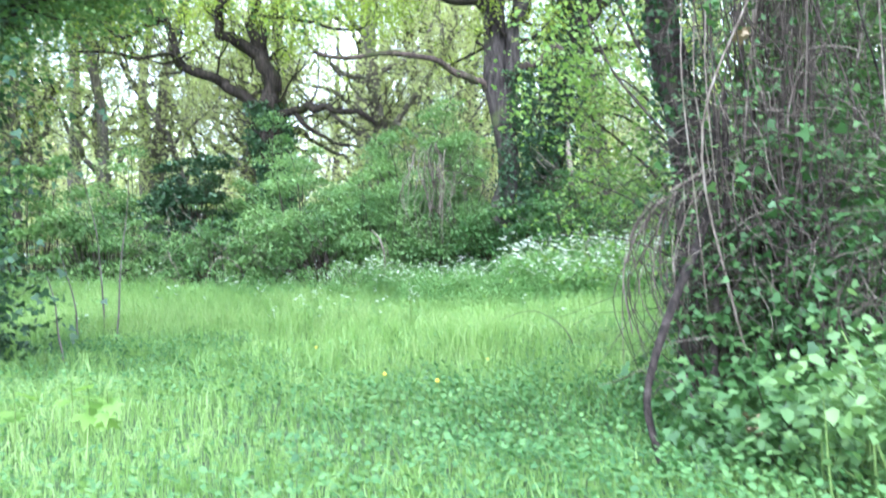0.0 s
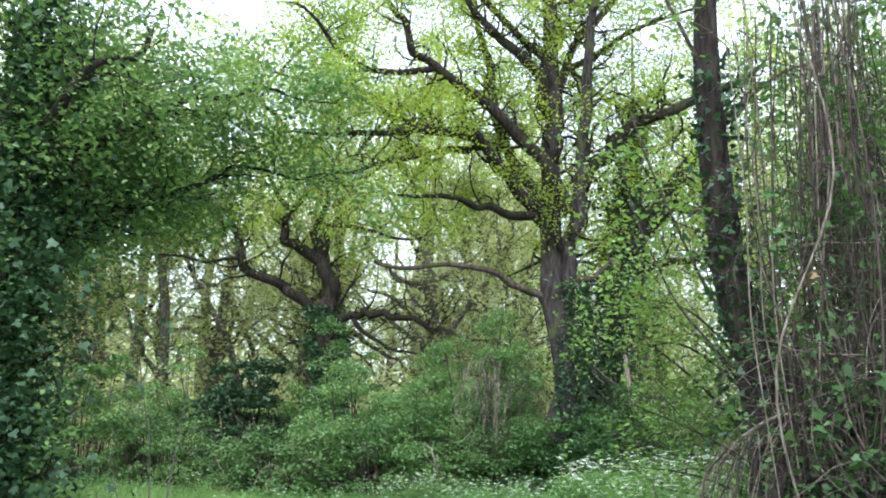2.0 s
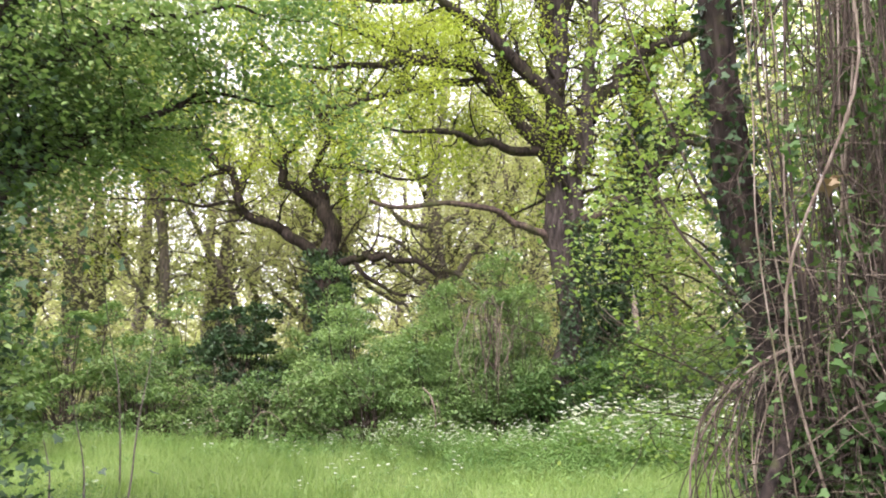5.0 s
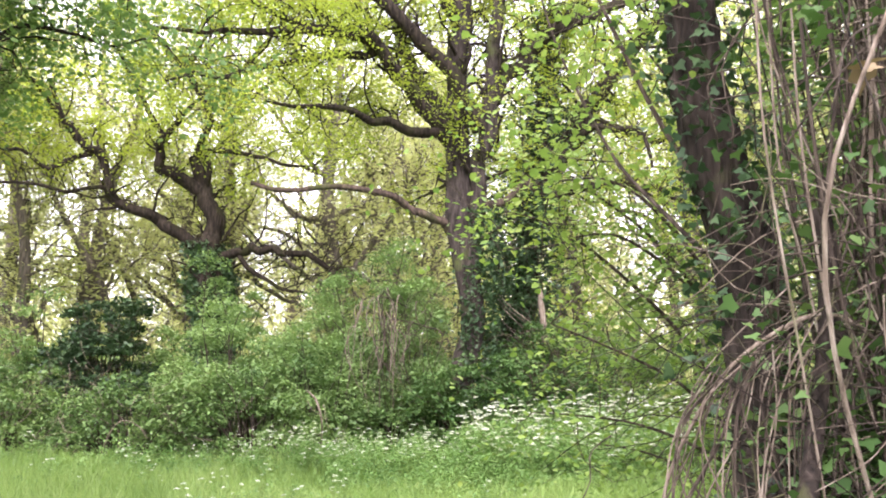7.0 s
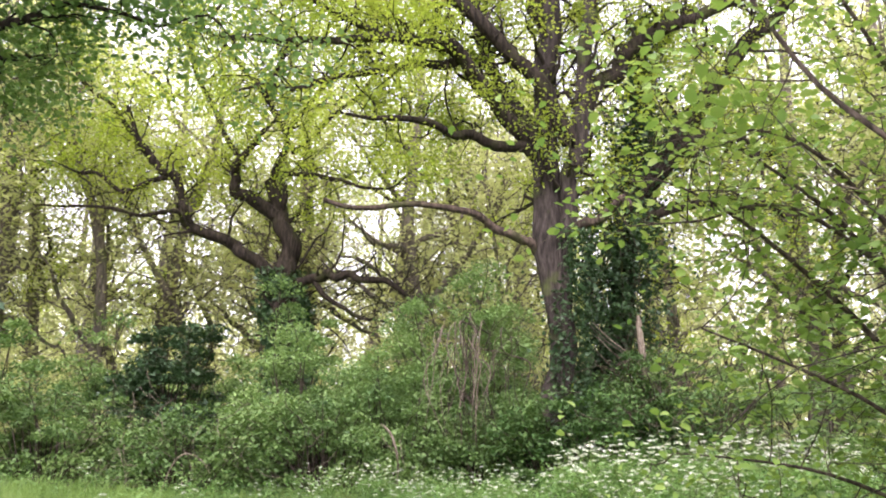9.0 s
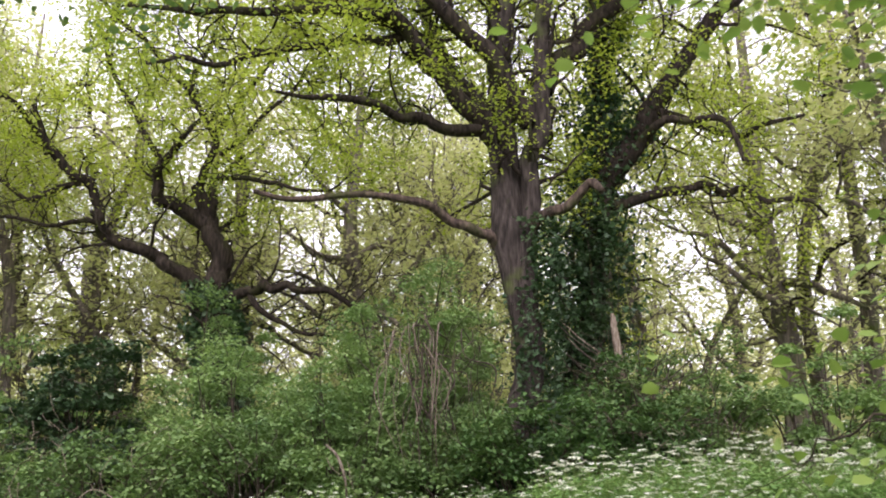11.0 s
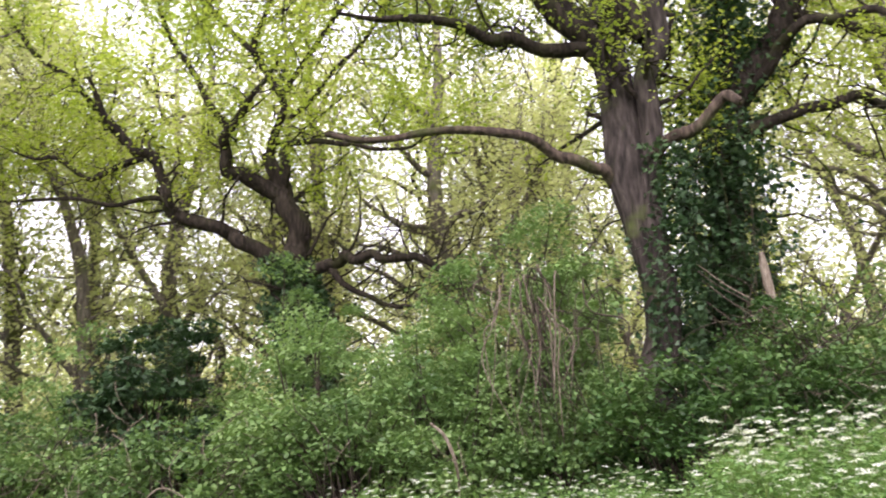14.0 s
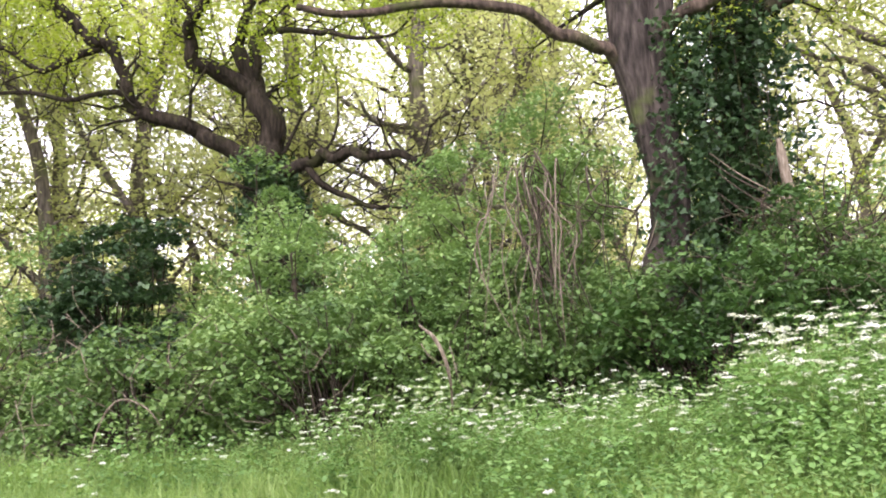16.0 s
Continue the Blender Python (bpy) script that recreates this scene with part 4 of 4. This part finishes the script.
leaf_mass("ivy_thicket", [(-5.7, 9.3, 0.9, 0.42, 0.45, 0.6), (-6.0, 9.4, 2.4, 0.5, 0.5, 0.7), (-6.3, 10.0, 4.4, 0.6, 0.5, 0.9), (-6.6, 9.6, 1.2, 0.5, 0.5, 0.7)], 16000, 0.085, LOBED, IVY_LEAF, "dark ivy thicket against a thorn tree", "ivy")


def sapling(x, y, h, lean, label):
    ob = thing("sapling", x, y, float(ground_z(x, y)), label, "sapling", "thin saplings by the thorn tree")
    p = crooked((0, 0, -0.03), (lean, 0, 1), h, 0.016, 0.005, 7, 0.07)
    v, f = tube(smoothed(p, 3), 5)
    part("stem", quads("stem", v, f, GREY_BARK, True), ob)
    v, f = leaves(ROUND, tufts(p[4:, :3], 10, 0.14), 0.06, 0.2)
    part("foliage", quads("foliage", v, f, ELDER_LEAF), ob)


for x, y, h, ln in ((-4.75, 12.6, 2.8, 0.05), (-5.3, 13.6, 3.2, 0.02), (-4.4, 10.2, 1.1, -0.15), (-5.1, 12.2, 1.6, -0.1)):
    sapling(x, y, h, ln, "thin grey sapling with few leaves")

# ---- bushes at the wood's edge ----
G = "bushes at the wood edge"
bush("ivy_bush", -7.5, 25.0, 2.7, 2.0, 4.5, "tall dark bush smothered in ivy with a dry top", IVY_LEAF, 17000, 0.1, LOBED, group=G, lump=0.34, lumpc=110, dry=90)
bush("elder_bush", -3.9, 24.2, 4.2, 2.6, 3.2, "rounded fresh green elder bush", ELDER_LEAF, 37125, 0.087, group=G, lumpc=120)
bush("elder_bush", -0.9, 24.8, 3.8, 2.4, 5.2, "tall leafy elder bush under the oak", ELDER_LEAF, 52000, 0.085, group=G, lumpc=150, lump=0.45)
bush("bramble_bush", 1.5, 22.2, 3.4, 1.9, 2.5, "dense bramble at the foot of the oak, leaves shaded in colour", SHADED_LEAF, 17500, 0.082, ROUND, group=G, dry=30)
bush("elder_bush", -0.3, 23.0, 2.6, 1.2, 2.3, "low green bush below hanging climber stems", BRAMBLE_LEAF, 17000, 0.08, ROUND, group=G)
bush("elder_bush", -2.1, 23.6, 2.2, 1.4, 3.6, "leafy elder beside the hanging climber stems", ELDER_LEAF, 16000, 0.085, group=G)
bush("bramble_bush", 3.2, 23.1, 2.6, 1.6, 3.0, "bramble mound with bare brown twigs between the oaks", SHADED_LEAF, 16000, 0.08, ROUND, group=G, dry=110)
bush("bramble_bush", -3.0, 22.3, 3.4, 1.6, 2.0, "low bramble bush with dead canes", BRAMBLE_LEAF, 15000, 0.078, ROUND, group=G, dry=60)
bush("bramble_bush", -6.0, 22.6, 3.4, 1.6, 2.1, "low bramble bush with dead canes", BRAMBLE_LEAF, 15000, 0.078, ROUND, group=G, dry=150)
bush("bramble_bush", -9.2, 23.4, 3.6, 2.0, 2.6, "bramble bush with brown dead canes", BRAMBLE_LEAF, 16250, 0.078, ROUND, group=G, dry=120)
bush("thorn_bush", -11.6, 24.2, 4.2, 2.6, 4.0, "leafy green thorn bush", THORN_LEAF, 18000, 0.12, group=G)
bush("thorn_bush", -15.2, 23.4, 4.4, 3.0, 4.6, "leafy green thorn bush", THORN_LEAF, 14000, 0.13, group=G)
bush("elder_bush", -5.2, 26.8, 5.0, 2.4, 4.6, "fresh green elder bush behind the brambles", ELDER_LEAF, 25000, 0.104, group=G)
bush("elder_bush", -9.8, 27.6, 4.2, 2.4, 3.9, "pale green elder bush behind the ivy bush", ELDER_LEAF, 20000, 0.108, group=G)
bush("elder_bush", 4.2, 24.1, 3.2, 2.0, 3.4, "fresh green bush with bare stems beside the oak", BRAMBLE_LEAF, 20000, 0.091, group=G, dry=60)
bush("thorn_bush", 6.8, 24.4, 4.4, 2.6, 3.6, "leafy green thorn bush", ELDER_LEAF, 25000, 0.100, group=G)
bush("thorn_bush", 10.6, 23.4, 4.8, 3.0, 4.4, "leafy green thorn bush", ELDER_LEAF, 20000, 0.108, group=G)
bush("elder_bush", 8.6, 17.5, 4.0, 3.4, 3.6, "leafy green thicket beyond the hazel", ELDER_LEAF, 20000, 0.091, group=G)
bush("elder_bush", 6.4, 13.0, 3.4, 3.0, 3.6, "leafy green thicket beyond the hazel", ELDER_LEAF, 22500, 0.083, group=G)
bush("elder_bush", -1.0, 28.5, 5.0, 3.0, 4.6, "green bush in the wood", ELDER_LEAF, 17500, 0.124, group=G)
bush("elder_bush", 4.6, 28.5, 5.4, 3.0, 4.6, "green bush in the wood", ELDER_LEAF, 17500, 0.124, group=G)
bush("thorn_bush", -10.5, 17.5, 3.6, 3.4, 4.4, "leafy green thorn bush", THORN_LEAF, 12000, 0.12, group=G)

# ---- bare climber stems under the oak ----
drape = thing("hanging_climber", -0.5, 23.3, float(ground_z(-0.5, 23.3)), "bare pale climber stems hanging from a bush", "climber")
for k in range(34):
    x, top = (-0.95, -0.55, -0.4, 0.2)[k % 4] + rng.normal(0, 0.13), rng.uniform(3.4, 4.2)
    r, end, y = rng.uniform(0.004, 0.014), rng.uniform(1.3, 2.6), rng.uniform(22.1, 22.5)
    stem("hanging_stem", drape, DRY_STEM if k % 2 == 0 else BROWN_STEM, (x + rng.normal(0.3, 0.4), 23.8, top - 0.1, r * 0.7), (x + rng.normal(0, 0.1), y + 0.15, top, r), (x + rng.normal(0, 0.12), y, top - 0.5, r),
         (x + rng.normal(0, 0.14), y, (top + end) / 2, r), (x + rng.normal(-0.02, 0.2), y, end, r * 0.5), sides=4)
stub = thing("dead_tree", 3.1, 24.0, float(ground_z(3.1, 24.0)), "pale broken dead tree among bare twigs", "tree")
stem("trunk", stub, DRY_STEM, (3.15, 24.0, 0.3, 0.09), (3.1, 24.0, 1.8, 0.08), (3.12, 24.02, 3.2, 0.075), (3.06, 24.05, 4.1, 0.07), (3.04, 24.05, 4.4, 0.035), sides=9)
twiggy = thing("bare_shrub", 3.4, 23.6, float(ground_z(3.4, 23.6)), "leafless brown shrub tangled beside the oak", "shrub")
bare = []
for k in range(110):
    x, z = rng.normal(0, 0.75), rng.uniform(0.0, 2.8)
    bare.append(tube(smoothed(crooked((x, rng.normal(0, 0.25), z), (rng.normal(0, 0.5), rng.normal(-0.2, 0.3), 0.5), rng.uniform(0.7, 2.0), 0.014, 0.004, 6, 0.3), 2), 4))
v, f = joined(bare)
tagged(part("brushwood", quads("brushwood", v, f, BROWN_STEM), twiggy), kind="stuff")
for k in range(5):
    x, z = rng.uniform(1.9, 2.7), rng.uniform(3.6, 5.0)
    stem("leaning_stem", twiggy, DRY_STEM if k % 2 else BROWN_STEM, (x, 24.0, z, 0.008), (x + 0.35, 23.8, z - 0.4, 0.011), (x + 0.9, 23.6, z - 0.9, 0.011), (x + 1.5 + rng.normal(0, 0.2), 23.5, z - 1.8, 0.008), sides=5)
branch = thing("dead_branch", -1.8, 21.4, float(ground_z(-1.8, 21.4)), "pale dead branch leaning in the brambles", "branch")
stem("wood", branch, DRY_STEM, (-2.0, 21.3, 1.95, 0.013), (-1.82, 21.3, 1.77, 0.024), (-1.7, 21.3, 1.42, 0.022), (-1.7, 21.5, 1.0, 0.012), (-1.8, 21.8, 0.3, 0.008))
hoop = thing("arching_cane", -6.25, 21.4, float(ground_z(-6.25, 21.4)), "pale arching bramble cane over the grass", "cane")
stem("cane", hoop, DRY_STEM, (-6.1, 21.4, 0.45, 0.014), (-5.9, 21.4, 1.08, 0.013), (-5.65, 21.4, 1.34, 0.012), (-5.33, 21.4, 1.23, 0.01), (-5.15, 21.4, 1.0, 0.006))

# ---- sycamore seedling and buttercups in the meadow ----
for x, y, s in ((-2.35, 6.0, 0.2), (-2.6, 6.3, 0.18), (-2.75, 5.8, 0.18), (-2.1, 5.7, 0.16)):
    z = float(ground_z(x, y))
    ob = thing("sycamore_seedling", x, y, z, "sycamore seedling with broad pale leaves", "seedling", "sycamore seedlings")
    v, f = tube(smoothed([(0, 0, -0.02, 0.006), (0.02, 0, 0.26, 0.005), (0, 0.02, 0.48, 0.003)], 3), 5)
    stalk = part("stem", quads("stem", v, f, GREEN_STEM), ob)
    for k in range(4):
        v, f = leaves(PALMATE, np.array([(0.02 * k - 0.02, 0.0, 0.28 + 0.06 * k)]), s, 0.3, 0.75)
        part("leaf", quads("leaf", v, f, HAZEL_LEAF), stalk)
YELLOW = leafy("yellow_petal", (0.7, 0.5, 0.02), (0.8, 0.6, 0.03), (0.85, 0.68, 0.05), 0.2)
for x, y in ((-0.05, 7.4), (-0.5, 7.6), (0.4, 9.0), (-1.5, 10.2)):
    ob = thing("buttercup", x, y, float(ground_z(x, y)), "small yellow buttercup in the grass", "wild flower", "buttercups")
    v, f = tube(smoothed([(0, 0, -0.02, 0.003), (0.01, 0, 0.15, 0.003), (0, 0.01, 0.3, 0.002)], 2), 4)
    part("stem", quads("stem", v, f, GREEN_STEM), ob)
    v, f = leaves(ROUND, np.array([(0, 0.01, 0.3)] * 5), 0.03, -0.5, 0.8)
    part("flower", quads("flower", v, f, YELLOW), ob)


# ---- the wood behind ----
def wood_tree(h, r, lean):
    t = Tree("woodland_tree", 0, 0, "slender woodland tree with thin spring leaves paled for haze", "tree", "trees of the wood behind", bark=GREY_BARK, twig_bark=GREY_BARK)
    t.ob.location, t.base = (0, 0, 0), np.zeros(3)
    w = rng.normal(0, 0.4, (4, 2))
    pts = [(0, 0, -0.2, r * 1.3), (w[0, 0] * 0.4, w[0, 1] * 0.4, h * 0.2, r), (w[1, 0] + lean * 0.5, w[1, 1], h * 0.45, r * 0.75), (w[2, 0] + lean, w[2, 1], h * 0.7, r * 0.5), (w[3, 0] + lean * 1.4, w[3, 1], h, r * 0.12)]
    t.limb("trunk", *pts, sides=8)
    for k in range(9):
        u = rng.uniform(0.22, 0.85)
        i = np.interp(u * h, [p[2] for p in pts], range(5))
        p = np.array(pts[int(i)]) + (np.array(pts[min(int(i) + 1, 4)]) - np.array(pts[int(i)])) * (i - int(i))
        a, ln = rng.uniform(0, 2 * np.pi), h * rng.uniform(0.16, 0.3)
        c = crooked(p[:3], (np.cos(a), np.sin(a), rng.uniform(0.1, 0.9)), ln, p[3] * 0.55, 0.02, 5, 0.28, 0.06)
        t.limb("limb", *[tuple(q) for q in c], sides=6)
    t.branches(0.9, (1.0, 3.2), 0.1, 5, start=0.2, least=0.018)
    t.crown(4, 0.42, 0.2, HAZED_LEAF)
    return t.ob


def back_oak():
    t = Tree("woodland_oak", 0, 0, "spreading oak in bright new leaf deep in the wood", "tree", "oaks further back in the wood", bark=GREY_BARK, twig_bark=LIMB_BARK)
    t.ob.location, t.base = (0, 0, 0), np.zeros(3)
    t.limb("trunk", (0, 0, -0.2, 0.4), (0.1, 0, 4, 0.3), (-0.2, 0.1, 9, 0.24), (0.2, 0, 14, 0.15), (0, 0.2, 20, 0.04), sides=10, grow=False)
    for k in range(13):
        a, z = k * 2.4 + rng.normal(0, 0.3), 6.5 + k * 0.85
        c = crooked((0, 0, z), (np.cos(a), np.sin(a), rng.uniform(0.15, 0.6)), rng.uniform(4.0, 6.5) * (1 - 0.03 * k), 0.13, 0.025, 7, 0.25, 0.05)
        t.limb("limb", *[tuple(q) for q in c], sides=6)
    t.branches(0.5, (0.9, 2.4), 0.2, 5, start=0.3, least=0.014)
    t.crown(6, 0.28, 0.15, OAK_LEAF, keep=0.8)
    return t.ob


def plant_back_oaks():
    first = back_oak()
    for k, (x, y, s, a) in enumerate(((-15.5, 44, 1.0, 0), (5.5, 38, 1.0, 140), (-18, 35, 0.95, 200), (12, 33, 0.9, 260), (-20, 46, 1.15, 310), (1.0, 50, 1.15, 30), (-5.5, 52, 1.2, 75))):
        m = pose(x, y, float(ground_z(x, y)), 0, 0, a)
        c = copy_thing(first, m) if k else first
        c.matrix_basis = m
        c.scale = (s, s, s)


plant_back_oaks()


def plant_wood():
    kinds = [wood_tree(16, 0.24, 1.0), wood_tree(14, 0.2, -1.4), wood_tree(18, 0.28, 0.3), wood_tree(12, 0.17, 2.2)]
    spots = [(-12.2, 36, 0), (-14.3, 37.5, 1), (-10.5, 35.5, 3), (-3.2, 37, 2), (-1.4, 41, 0), (-5.0, 43, 3), (0.8, 36.5, 1), (9.5, 33, 2), (11.2, 35, 0), (8.0, 38, 3), (13.5, 31, 1), (5.6, 33.5, 0), (-15.5, 31, 2), (-18, 29, 3), (-13.2, 33, 0), (-20, 33, 1), (-9, 38, 2), (-17, 36, 0), (3, 39, 3), (-3.4, 36, 3), (0.2, 36.6, 3), (-7.5, 39, 3), (-2.4, 45, 1), (1.0, 47, 0)]
    for k in range(40):
        y = rng.uniform(37, 76)
        spots.append((rng.uniform(-0.62, 0.56) * y, y, int(rng.integers(4))))
    for k in range(9):
        spots.append((rng.uniform(-22, -15), rng.uniform(14, 34), int(rng.integers(4))))
        spots.append((rng.uniform(11, 18), rng.uniform(10, 30), int(rng.integers(4))))
    used = set()
    for x, y, k in spots:
        s = rng.uniform(0.8, 1.2)
        m = pose(x, y, float(ground_z(x, y)), 0, 0, rng.uniform(0, 360))
        if k in used:
            c = copy_thing(kinds[k], m)
        else:
            c = kinds[k]
            c.matrix_basis = m
            used.add(k)
        c.scale = (s, s, s)


plant_wood()


def undergrowth(name, count, x0, x1, y0, y1, h, size, material, label):
    x, y = rng.uniform(x0, x1, count // 40), rng.uniform(y0, y1, count // 40)
    hh = h * (0.35 + 0.65 * rng.random(len(x)))
    c = np.stack([x, y, ground_z(x, y) + hh * 0.55], -1)
    at = np.repeat(c, 40, axis=0) + rng.normal(0, 1, (len(c) * 40, 3)) * np.stack([0 * hh + 0.7, 0 * hh + 0.6, hh * 0.28], -1).repeat(40, axis=0)
    at = at[at[:, 2] > 0.6]
    v, f = leaves(DIAMOND, at, size, 0.2, 0.5)
    tagged(new(name, quads(name, v, f, material)), label, "undergrowth", kind="stuff")


# the pale leaf colour of these layers stands in for haze
undergrowth("undergrowth", 14000, -26, -12, 28, 38, 5.5, 0.17, HAZED_LEAF, "green young growth under the trees, paled for haze")
undergrowth("undergrowth", 36000, -28, 24, 34, 46, 3.4, 0.2, HAZED_LEAF, "green undergrowth deep in the wood, paled for haze")
undergrowth("undergrowth", 64000, -46, 42, 52, 66, 11.0, 0.36, HAZED_LEAF, "young trees far in the wood, paled for haze")
undergrowth("undergrowth", 44000, -56, 52, 68, 84, 17.0, 0.55, HAZED_LEAF, "treetops far in the wood, haze put into their colour")
